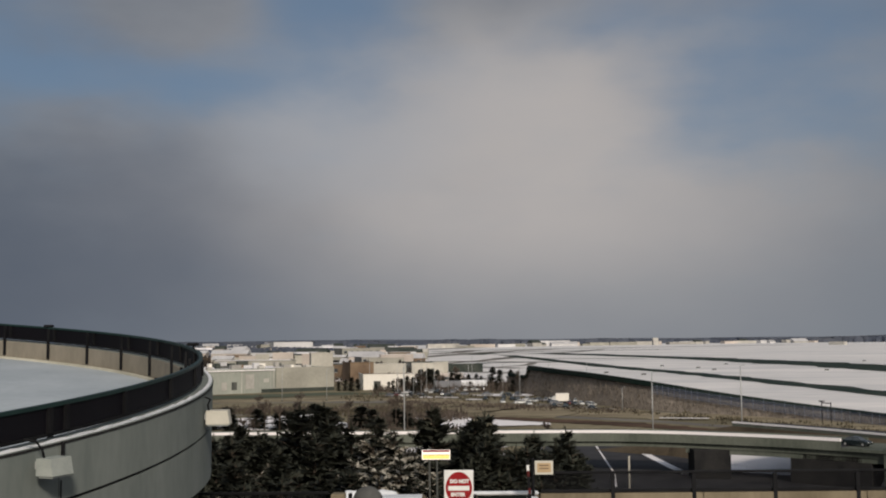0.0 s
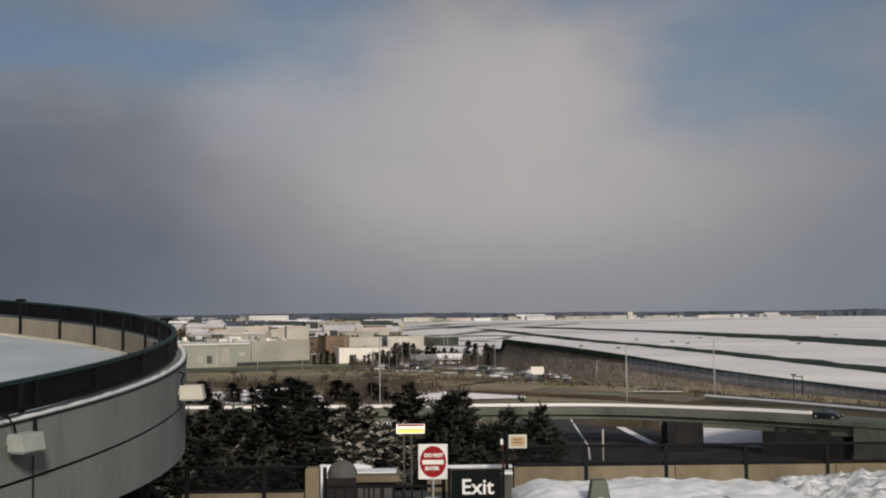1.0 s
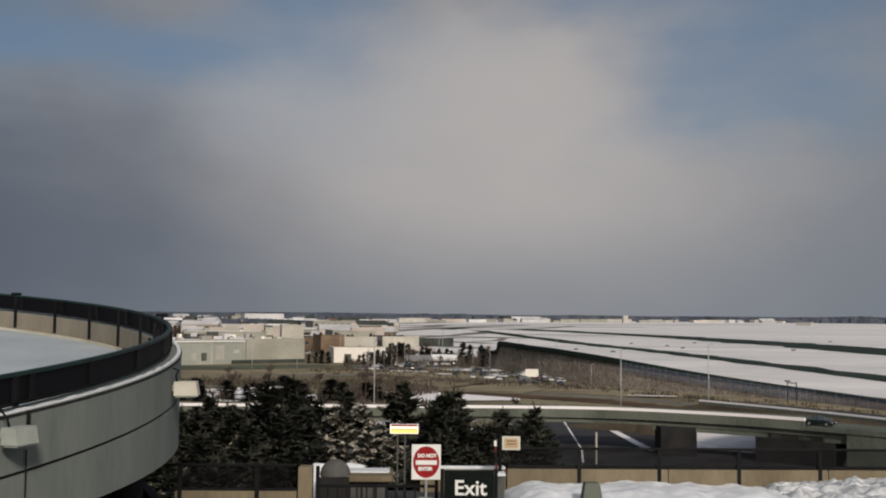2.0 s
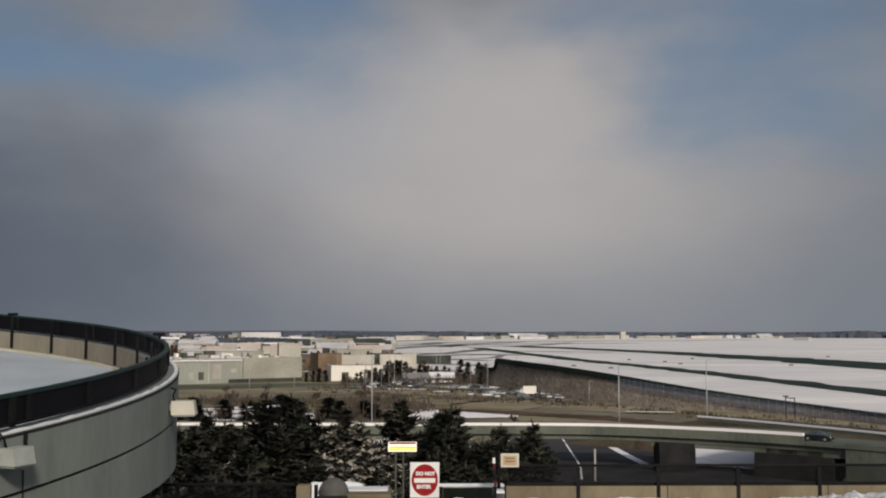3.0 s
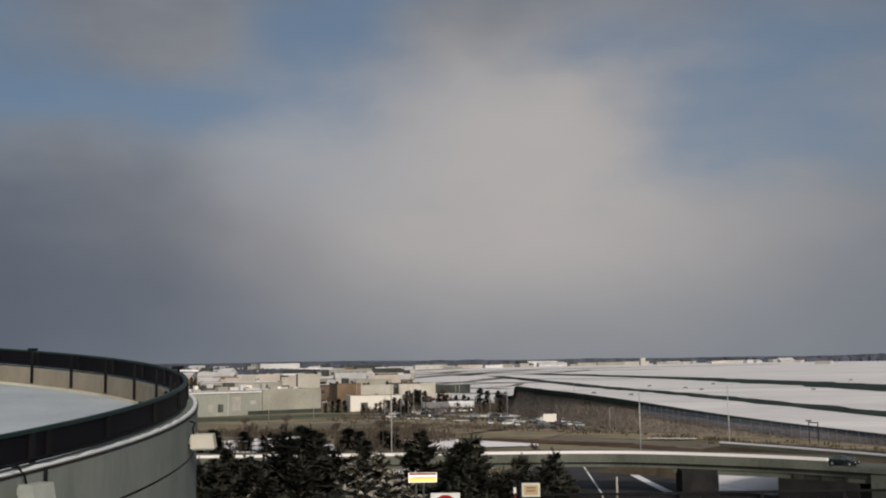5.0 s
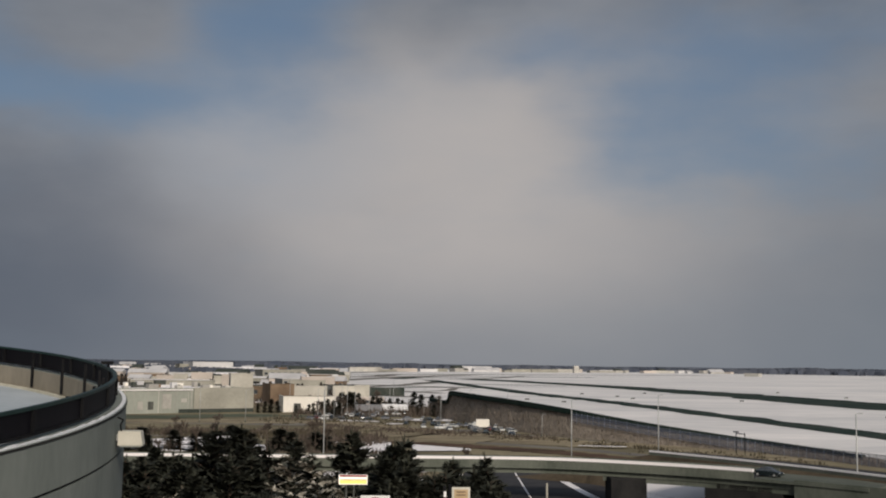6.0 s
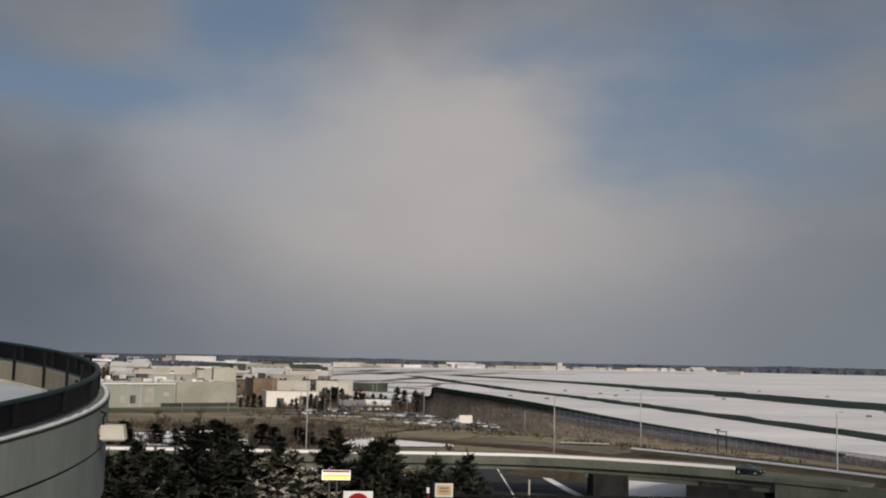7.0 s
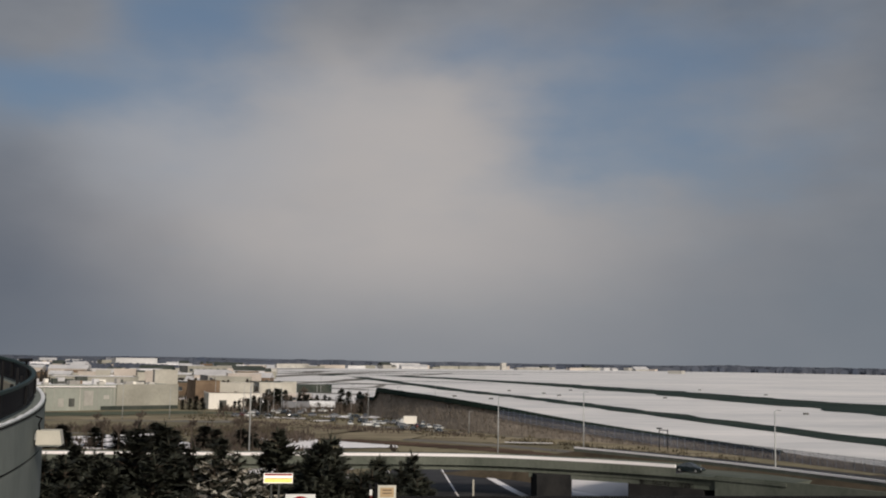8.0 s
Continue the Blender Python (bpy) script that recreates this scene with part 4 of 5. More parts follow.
bright = thing("bright_sign", "small bright white and yellow sign on two thin posts", "sign")
part("plate", Build().box(-0.625, 0.14, 29.5, 29.53, 19.73, 19.99, 0.006), M["sign_glow_white"], bright)
part("yellow_band", Build().box(-0.60, 0.12, 29.492, 29.498, 19.755, 19.845), M["sign_glow_yellow"], bright)
part("red_band", Build().box(-0.60, 0.12, 29.492, 29.498, 19.935, 19.982), M["sign_red"], bright, "red strip along the upper edge")
part("orange_line", Build().box(-0.60, 0.12, 29.490, 29.497, 19.85, 19.868), M["sign_orange"], bright)
for x in (-0.42, -0.22):
    part("post", Build().tube([(x, 29.56, DECK), (x, 29.56, 19.9)], 0.025, 8), M["door_dark"], bright)

small = thing("tan_sign", "small tan sign with pale border on a dark pole", "sign")
part("plate", Build().box(2.41, 2.90, 29.4, 29.43, 19.32, 19.69, 0.008), M["cream_box"], small)
part("panel", Build().box(2.47, 2.84, 29.392, 29.398, 19.38, 19.63), M["sign_tan"], small)
for zz in (19.55, 19.47):
    part("bar", Build().box(2.53, 2.78, 29.386, 29.391, zz, zz + 0.03), M["brick_wall"], small)
part("pole", Build().tube([(2.36, 29.46, DECK), (2.36, 29.46, 19.75)], 0.045, 10), M["black_metal"], small)

barrier = thing("barrier_gate", "raised dark barrier arm with dull red and white bands", "barrier")
part("cabinet", Build().box(2.08, 2.42, 28.7, 29.05, DECK, 18.72, 0.03), M["door_dark"], barrier)
part("cabinet_cap", Build().box(2.05, 2.45, 28.66, 29.08, 18.724, 18.80, 0.02), M["snow_near"], barrier, "snow-capped lid")
for i in range(7):
    a, c = Vector((2.22, 28.8, 18.75)), Vector((2.16, 28.8, 19.80))
    p, q = a.lerp(c, i / 7), a.lerp(c, (i + 1) / 7)
    part("arm_stripe", Build().box(p.x - 0.035, p.x + 0.035, 28.79, 28.81, p.z, q.z - 0.002), M[("black_metal", "sign_dull_red", "black_metal", "black_metal", "sign_dull_red", "sign_white", "black_metal")[i]], barrier)

boll = thing("concrete_bollard", "tapered grey concrete bollard standing in the snow", "bollard")
bx, by = 4.52, 27.5
part("block", Build().sweep([[(bx - w, by - w, z), (bx + w, by - w, z), (bx + w, by + w, z), (bx - w, by + w, z)] for w, z in ((0.31, DECK), (0.19, 18.72), (0.165, 18.76))]), M["bridge_concrete"], boll)
part("marker", Build().box(bx - 0.07, bx + 0.07, by - 0.29, by - 0.255, 18.30, 18.35, 0.01), M["sign_white"], boll, "small white marker")


def snow_bank(name, x0, x1, y0, y1, top, seed, mat, label, rough=0.12, n=60, m=26):
    """A heap of ploughed snow; top(x) gives its crest over the deck."""
    b = Build()
    for i in range(n + 1):
        for j in range(m + 1):
            u, v = i / n, j / m
            x, y = x0 + (x1 - x0) * u, y0 + (y1 - y0) * v
            prof = min(1, v / 0.62) ** 0.8 if v < 0.62 else 1 - 0.25 * ((v - 0.62) / 0.38)
            end = min(1, u / 0.07, (1 - u) / 0.07) ** 0.6
            h = top(x) * prof * end
            r = noise.fractal((x * 1.6, y * 1.6, seed), 0.9, 2.1, 5) * rough * prof * end
            b.v.append((x, y + 0.15 * noise.noise((x, 3, seed)) * (v < 0.5), DECK - 0.01 + max(0, h + r)))
    for i in range(n):
        for j in range(m):
            a = i * (m + 1) + j
            b.f.append((a, a + m + 1, a + m + 2, a + 1))
    return solid(name, b, mat, label, "snow", smooth=True)


snow_bank("snow_bank", 2.5, 10.4, 25.2, 30.76, lambda x: 0.34 + 0.13 * math.exp(-((x - 6.4) / 1.3) ** 2) + 0.10 * math.exp(-((x - 3.6) / 0.7) ** 2), 1.0, M["snow_near"], "smooth ploughed snow heap along the parapet", 0.09, 90, 50)
snow_bank("snow_bank", 9.6, 16.5, 25.0, 30.76, lambda x: 0.30 + 0.30 * min(1, max(0, (x - 9.6) / 2.4)), 5.0, M["dirty_snow"], "lumpy dirty snow heap along the parapet", 0.20, 150, 100)
snow_bank("snow_bank", -2.9, -1.2, 29.3, 30.9, lambda x: 0.86, 12.0, M["snow_near"], "tall snow heap at the deck edge behind the gate", 0.10, 24, 18)
snow_bank("snow_bank", -4.8, -2.9, 26.0, 27.1, lambda x: 0.22, 8.0, M["snow_near"], "low snow heap against the short parapet", 0.05, 20, 12)


def car(name, at, body_mat, label, length=4.5, snowy=False, group=""):
    """A saloon car: lofted body and cabin, glass, wheels."""
    t = thing(name, label, "car", group, at=at)
    h, w = length / 2, 0.86
    prof = [(-h, 0.45, 0.62), (-h + 0.06, 0.32, 0.84), (-h + 0.5, 0.26, 0.92), (-0.9, 0.24, 0.95), (0.7, 0.24, 0.95), (h - 0.6, 0.26, 0.86), (h - 0.08, 0.32, 0.72), (h, 0.42, 0.58)]
    b = Build()
    b.sweep([[(x, -w, z0), (x, w, z0), (x, w, z1 - 0.12), (x, w - 0.10, z1), (x, -w + 0.10, z1), (x, -w, z1 - 0.12)] for x, z0, z1 in prof])
    part("body", b, body_mat, t, smooth=False)
    cab = [(-h + 0.55, 0.93, 0.80), (-1.05, 1.36, 0.62), (-0.4, 1.45, 0.58), (0.2, 1.44, 0.58), (0.55, 1.36, 0.62), (1.25, 0.94, 0.80)]
    g2 = Build()
    g2.sweep([[(x, -0.80, 0.92), (x, 0.80, 0.92), (x, yy, z - 0.01), (x, -yy, z - 0.01)] for x, z, yy in cab])
    part("glass", g2, M["window"], t)
    def crown(x):
        return 1.375 + 0.085 * (1 - (abs(x + 0.25) / 1.0) ** 2.4), 0.60 - 0.03 * abs(x + 0.25)

    r = Build()
    if snowy:
        r.sweep([[(x, crown(x)[1] * c, crown(x)[0] + 0.055 * (1 - c * c)) for c in (-1, -0.8, -0.5, 0, 0.5, 0.8, 1)] + [(x, crown(x)[1] * c, crown(x)[0] - 0.03) for c in (1, -1)] for x in [-1.2 + 1.9 * i / 16 for i in range(17)]])
    else:
        r.sweep([[(x, -yy, z), (x, yy, z), (x, yy - 0.04, z + 0.03), (x, -yy + 0.04, z + 0.03)] for x, z, yy in cab[1:5]])
    part("roof", r, body_mat, t)
    for s_ in (-1, 1):
        part("pillar", Build().tube([(-0.2, s_ * 0.80, 0.93), (-0.25, s_ * 0.60, 1.43)], 0.035, 6), body_mat, t)
        part("headlight", Build().box(h - 0.12, h - 0.02, s_ * 0.62 - 0.15, s_ * 0.62 + 0.15, 0.58, 0.68), M["sign_white"], t)
        for x in (-h + 0.85, h - 0.85):
            wheel = part("wheel", Build().tube([(x, s_ * 0.70, 0.32), (x, s_ * 0.88, 0.32)], 0.32, 18), M["rubber"], t)
            part("rim", Build().tube([(x, s_ * 0.87, 0.32), (x, s_ * 0.895, 0.32)], 0.19, 14), M["grey_metal"], wheel)
    if snowy:
        for x0, x1, y0, y1 in ((-1.08, -0.12, -0.53, 0.52), (-0.06, 0.58, -0.50, 0.53)):
            b2 = Build()
            for i in range(9):
                for j in range(9):
                    x, y = x0 + (x1 - x0) * i / 8, y0 + (y1 - y0) * j / 8
                    e = min(i, 8 - i, j, 8 - j)
                    b2.v.append((x + 0.04 * noise.noise((x * 4, y * 4, 7)), y + 0.05 * noise.noise((x * 4, y * 4, 3)), crown(x)[0] + 0.055 * (1 - (y / 0.6) ** 2) - 0.004 + (0.035 + 0.02 * noise.noise((x * 5, y * 5, 1)) if e else 0)))
            for i in range(8):
                for j in range(8):
                    a = i * 9 + j
                    b2.f.append((a, a + 9, a + 10, a + 1))
            part("roof_snow", b2, M["snow_near"], t, "patch of snow on the roof", smooth=True)
    return t


car("parked_car", pose(5.75, 20.5, DECK, 0, 0, 184), M["car_dark"], "dark green parked car with snow on its roof", snowy=True)

# ---- lamps, trailer, fence ----
random.seed(11)


def street_lamp(x, y, h, label="tall grey street lamp with a single arm", z0=0.0, r=0.16, side=1):
    t = thing("street_lamp", label, "lamp", "street lamps along the roads", at=Matrix.Translation((x, y, z0)))
    part("pole", Build().tube([(0, 0, 0), (0, 0, h * 0.5), (0, 0, h)], [r, r * 0.8, r * 0.55], 8), M["grey_metal"], t, smooth=True)
    part("base", Build().tube([(0, 0, 0), (0, 0, 0.6)], r * 1.6, 8), M["bridge_concrete"], t)
    part("arm", Build().tube([(0, 0, h - 0.05), (side * 0.25, 0, h + 0.08), (side * 0.6, 0, h + 0.1)], r * 0.35, 6), M["grey_metal"], t)
    part("lamp_head", Build().box(side * 0.8 - 0.3, side * 0.8 + 0.3, -0.15, 0.15, h + 0.04, h + 0.16, 0.03), M["grey_metal"], t)
    return t


for x, y, h in ((-8.3, 229.8, 17.5), (43.4, 226.5, 15.6), (64.5, 236, 16.6), (76.4, 165, 16.0)):
    street_lamp(x, y, h, z0=0.0)
for x, y, h in ((-60.5, 408, 13), (-44, 410, 12), (-12, 436, 13), (-15.6, 424, 12), (27.5, 392, 13), (44, 455, 12), (62, 470, 12), (56.3, 343, 7.2), (52.7, 400, 8.4), (-38, 560, 13), (12, 520, 12), (-4, 470, 12), (-18.6, 441, 12), (-9.3, 455, 14), (-7, 448, 13), (2, 452, 13), (14.7, 556, 14), (25.4, 465, 12)):
    street_lamp(x, y, h, "slim grey street lamp by the pale road", r=0.13)

solid("marker_pole", Build().tube([(28.2, 167.0, 0), (28.2, 167.0, 4.9)], 0.16, 8), M["pale_concrete"], "short pale pole beside the highway", "pole")

fence = thing("airfield_fence", "chain-link airfield fence with steel posts along the bank", "fence")
CREST = []
for p in FOOT:
    if p.y < 345:
        rise = max(0.0, p.z - 2.5)
        u = rise / p.z
        CREST.append(Vector((p.x - 0.8 + 2.6 * u, p.y - 0.5 + 1.3 * u, rise)))
fl = [CREST[0]]
for a, c in zip(CREST, CREST[1:]):
    n = max(1, round((c - a).length / 3.0))
    for k in range(1, n + 1):
        fl.append(a.lerp(c, k / n))
for p in fl:
    part("post", Build().tube([(p.x, p.y, p.z - 0.6), (p.x, p.y, p.z + 3.3)], 0.045, 6), M["fence_steel"], fence)
for a, c in zip(fl, fl[1:]):
    v = [(q.x + e, q.y + e, q.z + z) for e in (0, 0.02) for q, z in ((a, 0.1), (c, 0.1), (c, 2.9), (a, 2.9))]
    part("mesh_panel", Build().add(v, [(0, 1, 2, 3), (7, 6, 5, 4), (0, 3, 7, 4), (1, 5, 6, 2), (3, 2, 6, 7), (0, 4, 5, 1)]), M["chain_link"], fence)
part("top_wire", Build().tube([(p.x, p.y, p.z + 3.0) for p in fl], 0.07, 6), M["strip"], fence)

crest = [Vector((p.x + 2.2, p.y + 1.2, p.z)) for p in FOOT if p.y > 255]
cap = Build()
cap.sweep([[(p.x - 0.5, p.y - 0.3, p.z - 0.35), (p.x + 0.9, p.y + 0.5, p.z - 0.35), (p.x + 0.9, p.y + 0.5, p.z + 0.12 + 0.125 * p.z), (p.x - 0.5, p.y - 0.3, p.z + 0.12 + 0.125 * p.z)] for p in crest])
solid("bank_coping", cap, M["strip"], "dark green coping along the top of the bank", "coping", "structure")

gantry = thing("light_gantry", "small dark steel gantry with two posts by the airfield fence", "gantry")
for x in (99.6, 101.2):
    part("post", Build().tube([(x, 287 - (x - 99.6) * 1.4, 0), (x, 287 - (x - 99.6) * 1.4, 5.6)], 0.13, 8), M["black_metal"], gantry)
part("beam", Build().tube([(99.6, 287, 5.3), (101.2, 284.8, 5.3)], 0.12, 8), M["black_metal"], gantry)
part("lamp_head", Build().box(98.9, 100.3, 286.7, 287.3, 5.6, 5.9, 0.03), M["black_metal"], gantry)

# hedge on the crest of the bank and brush on its face
hedge, brush = Build(), Build()
random.seed(5)


def blade(b, p, d, w):
    side = Vector((d.y, -d.x, 0.2 * random.uniform(-1, 1)))
    side = side.normalized() * w if side.length > 1e-4 else Vector((w, 0, 0))
    b.add([p - side, p + side, p + d], [(0, 1, 2)])


for i in range(len(FOOT) - 1):
    a, c = FOOT[i], FOOT[i + 1]
    ln_ = (c - a).length
    for k in range(int(ln_ * 16)):
        p = a.lerp(c, random.random())
        u = random.random()
        q = Vector((p.x + 0.9 * u * 3.2 - 0.4, p.y + 0.45 * u * 3.2, p.z * u * 0.9))
        blade(brush, q, Vector((random.uniform(-0.6, 0.6), random.uniform(-0.6, 0.6), random.uniform(0.7, 1.8) * min(1, p.z / 4 + 0.2))), random.uniform(0.04, 0.14))
    if a.y > 300:
        for k in range(int(ln_ * 26)):
            p = a.lerp(c, random.random())
            q = Vector((p.x + 2.7 + random.uniform(-0.7, 0.7), p.y + 1.3 + random.uniform(-0.5, 0.5), p.z - 0.5))
            blade(hedge, q, Vector((random.uniform(-0.7, 0.7), random.uniform(-0.7, 0.7), random.uniform(0.4, 1.2))), random.uniform(0.15, 0.4))
solid("bank_brush", brush, M["bank_twigs"], "leafless grey-brown brush covering the bank", "brush", "stuff")
solid("bank_hedge", hedge, M["strip"], "low dark evergreen hedge along the bank crest", "hedge", "stuff")


# ---- trees ----
def spray(b, p, d, length, width, droop, n):
    """A bough: rows of narrow needle blades either side of its line."""
    for k in range(n):
        u = (k + random.random()) / n
        q = p + d * (length * u) + Vector((0, 0, -droop * u * u * length))
        s_ = random.choice((-1, 1))
        side = Vector((-d.y, d.x, 0)) * s_
        v = (side * random.uniform(0.4, 1.0) + d * random.uniform(0.3, 0.9) + Vector((0, 0, random.uniform(-0.45, 0.35)))).normalized()
        ln2 = width * (1.15 - 0.75 * u) * random.uniform(0.6, 1.3)
        blade(b, q, v * ln2, ln2 * random.uniform(0.20, 0.36))


def conifer(h, r, seed, mat, dens=1.0, bare=0.12, snow=0.0, gaps=0.15, label="tall dark green pine behind the parking deck"):
    random.seed(seed)
    t = thing("pine_tree", label, "tree", "pines behind the parking deck")
    bend = [Vector((0.15 * noise.noise((seed, k * 0.5, 0)), 0.15 * noise.noise((seed, k * 0.5, 5)), h * k / 6)) for k in range(7)]
    part("trunk", Build().tube(bend, [0.24 * (1 - k / 6.6) for k in range(7)], 8), M["bark"], t)
    crown, limbs, caps = Build(), Build(), Build()
    z = h * bare
    while z < h * 0.985:
        u = (z - h * bare) / (h * (1 - bare))
        rr = r * min(1.0, 2.6 * (1 - u)) ** 0.8 * (0.9 + 0.25 * noise.noise((seed, z * 0.7, 1))) + 0.18
        for k in range(random.randint(5, 7)):
            if random.random() < gaps * (0.4 + u):
                continue
            a = random.uniform(0, 2 * math.pi)
            ln3 = rr * random.uniform(0.6, 1.15)
            d = Vector((math.cos(a), math.sin(a), random.uniform(-0.12, 0.28) + 0.35 * u)).normalized()
            p = Vector((0, 0, z + random.uniform(-0.2, 0.2)))
            limbs.tube([p, p + d * ln3 * 0.85], [0.05, 0.012], 4, False)
            spray(crown, p + d * ln3 * 0.12, d, ln3 * 0.9, 0.55 + 0.18 * ln3, 0.12, int((11 + 9 * ln3) * dens))
            if random.random() < snow:
                spray(caps, p + d * ln3 * 0.35 + Vector((0, 0, 0.12)), d, ln3 * 0.6, 0.55, 0.10, int(6 + 5 * ln3))
        z += random.uniform(0.34, 0.55) * (1.15 - 0.45 * u)
    for k in range(14):
        blade(crown, Vector((0, 0, h - 0.9 + 0.07 * k)), Vector((random.uniform(-0.3, 0.3), random.uniform(-0.3, 0.3), 0.5)), 0.06)
    part("branchwork", limbs, M["bark"], t)
    part("crown", crown, mat, t)
    if caps.v:
        part("snow_dusting", caps, M["tuft_snow"], t, "snow caught on the boughs")
    return t


kinds = [conifer(17, 3.4, 1, M["needles"], 1.3, 0.25, 0.0, 0.10),
         conifer(17, 3.9, 2, M["needles"], 1.15, 0.25, 0.015, 0.18),
         conifer(17, 2.5, 3, M["needles"], 1.6, 0.25, 0.0, 0.05, label="narrow dense dark pine behind the parking deck"),
         conifer(17, 3.7, 4, M["needles"], 0.75, 0.25, 0.85, 0.28, label="open pine with snow lying on its boughs"),
         conifer(17, 3.4, 6, M["needles"], 1.1, 0.25, 0.10, 0.16, label="dark pine with a little snow on its boughs")]
spots = [(0, -0.81, 75, 18.2), (1, -9.6, 72, 18.6), (0, -8.6, 78, 18.3), (1, -11.2, 80, 15.9), (0, -7.0, 70, 16.9), (2, 2.0, 70, 17.8), (3, -4.3, 66, 17.2), (1, -6.2, 73, 17.3),
         (3, -2.5, 62, 16.2), (1, -13.6, 70, 15.9), (0, -12.7, 76, 15.8), (1, -11.0, 68, 16.5), (0, -13.4, 64, 15.9), (1, 4.3, 66, 16.3), (0, 5.9, 72, 16.6), (1, 7.1, 70, 16.3), (2, 8.35, 75, 16.6),
         (0, 6.3, 62, 15.5), (2, 1.5, 62, 15.9), (2, 0.3, 60, 15.0), (0, 3.0, 60, 15.6), (0, -10.6, 58, 15.3), (1, -8.6, 58, 15.6), (0, -6.6, 58, 15.6), (0, -5.2, 60, 15.7), (0, -12.4, 57, 15.0), (3, -1.0, 66, 15.8),
         (0, -3.9, 74, 16.4), (1, 5.0, 60, 15.2), (0, -9.6, 64, 16.4), (1, -7.8, 66, 17.0), (0, -11.8, 62, 16.0), (2, 1.5, 74, 17.2), (0, 2.4, 64, 16.8), (1, -10.3, 76, 17.6), (0, -7.9, 74, 17.4), (1, -14.9, 76, 15.6), (2, -14.2, 74, 15.9), (2, -12.6, 72, 16.0), (1, -13.1, 74, 15.9), (1, -11.6, 76, 16.4),
         (2, 0.95, 70, 16.6), (0, 1.5, 68, 17.0), (2, 2.65, 71, 18.0), (2, 2.75, 66, 17.2), (2, 1.9, 63, 16.4), (1, 4.2, 64, 16.2), (4, 5.0, 66, 16.4), (2, 5.9, 63, 16.2), (0, 6.8, 66, 16.3),
         (2, 7.5, 64, 16.0), (0, 8.0, 70, 16.2), (1, 3.6, 60, 15.4), (4, 5.2, 59, 15.3), (1, 6.6, 60, 15.2), (0, 7.4, 60, 15.0), (4, -9.9, 56, 15.2), (4, -11.6, 55, 15.0), (4, -7.4, 56, 15.3), (4, -13.9, 60, 15.6),
         (1, -15.3, 70, 16.8), (0, -14.4, 68, 16.9), (1, -13.0, 67, 16.9), (0, -11.9, 70, 17.0), (1, -15.9, 72, 16.7), (4, -10.9, 66, 17.0), (0, -14.0, 74, 17.2), (1, -12.6, 70, 17.0), (2, -15.1, 66, 16.9),
         (3, -3.2, 70, 17.0), (3, -5.0, 61, 16.0), (3, -3.6, 60, 15.8), (2, -4.6, 76, 17.6)]
used = set()
for n_, (k, x, y, top) in enumerate(spots):
    s_ = top / 17.0
    m = Matrix.Translation((x, y, 0)) @ Matrix.Rotation(n_ * 1.9, 4, "Z") @ Matrix.Diagonal((s_ * (0.88 + 0.05 * (n_ % 5)), s_ * (0.88 + 0.05 * (n_ % 4)), s_, 1))
    if k not in used:
        used.add(k)
        kinds[k].matrix_basis = m
    else:
        base = kinds[k]
        keep = base.matrix_basis.copy()
        base.matrix_basis = Matrix.Identity(4)
        copy_thing(base, m)
        base.matrix_basis = keep


def bare_tree(h, seed, label="leafless brown tree on the winter grass"):
    random.seed(seed)
    t = thing("bare_tree", label, "tree", "leafless trees")
    b = Build()

    def limb(p, d, ln4, r, depth):
        q = p + d * ln4
        r = max(r, 0.045)
        b.tube([p, q], [r, r * 0.6], 5 if depth < 2 else 3, False)
        if depth < 4:
            for _ in range(4 if depth else 6):
                e = (d + Vector((random.uniform(-0.8, 0.8), random.uniform(-0.8, 0.8), random.uniform(-0.1, 0.5)))).normalized()
                limb(p.lerp(q, random.uniform(0.55, 1)), e, ln4 * random.uniform(0.5, 0.75), r * 0.5, depth + 1)

    trunk = Build().tube([(0, 0, 0), (0.05, 0, h * 0.3)], [0.16, 0.12], 7)
    part("trunk", trunk, M["bark"], t)
    limb(Vector((0.05, 0, h * 0.28)), Vector((0, 0, 1)), h * 0.32, 0.10, 0)
    part("crown", b, M["twigs"], t)
    return t


bt = [bare_tree(8, 21), bare_tree(7, 22)]
random.seed(8)
for n_ in range(46):
    band = n_ % 3
    if band == 0:
        x, y, h = random.uniform(-75, 0), random.uniform(262, 345), random.uniform(0.7, 1.2)
    elif band == 1:
        x, y, h = random.uniform(-48, 26), random.uniform(205, 250), random.uniform(0.5, 0.9)
    else:
        x, y, h = random.uniform(-30, 40), random.uniform(430, 560), random.uniform(0.8, 1.3)
    m = Matrix.Translation((x, y, 0)) @ Matrix.Rotation(n_ * 2.1, 4, "Z") @ Matrix.Scale(h, 4)
    if n_ < 2:
        bt[n_].matrix_basis = m
    else:
        base = bt[n_ % 2]
        keep = base.matrix_basis.copy()
        base.matrix_basis = Matrix.Identity(4)
        copy_thing(base, m)
        base.matrix_basis = keep

# low brush in bands across the winter grass
def clump_band(b, n, xr, line, hr, wr, spread):
    for k in range(n):
        x = random.uniform(*xr)
        y = line(x) + random.gauss(0, spread)
        h = random.uniform(*hr)
        for q in range(7):
            a = random.uniform(0, 6.28)
            p = Vector((x + random.uniform(-1, 1) * wr, y + random.uniform(-1, 1) * wr, 0))
            blade(b, p, Vector((math.cos(a) * 0.4 * h, math.sin(a) * 0.4 * h, h * random.uniform(0.6, 1.1))), random.uniform(0.12, 0.4))


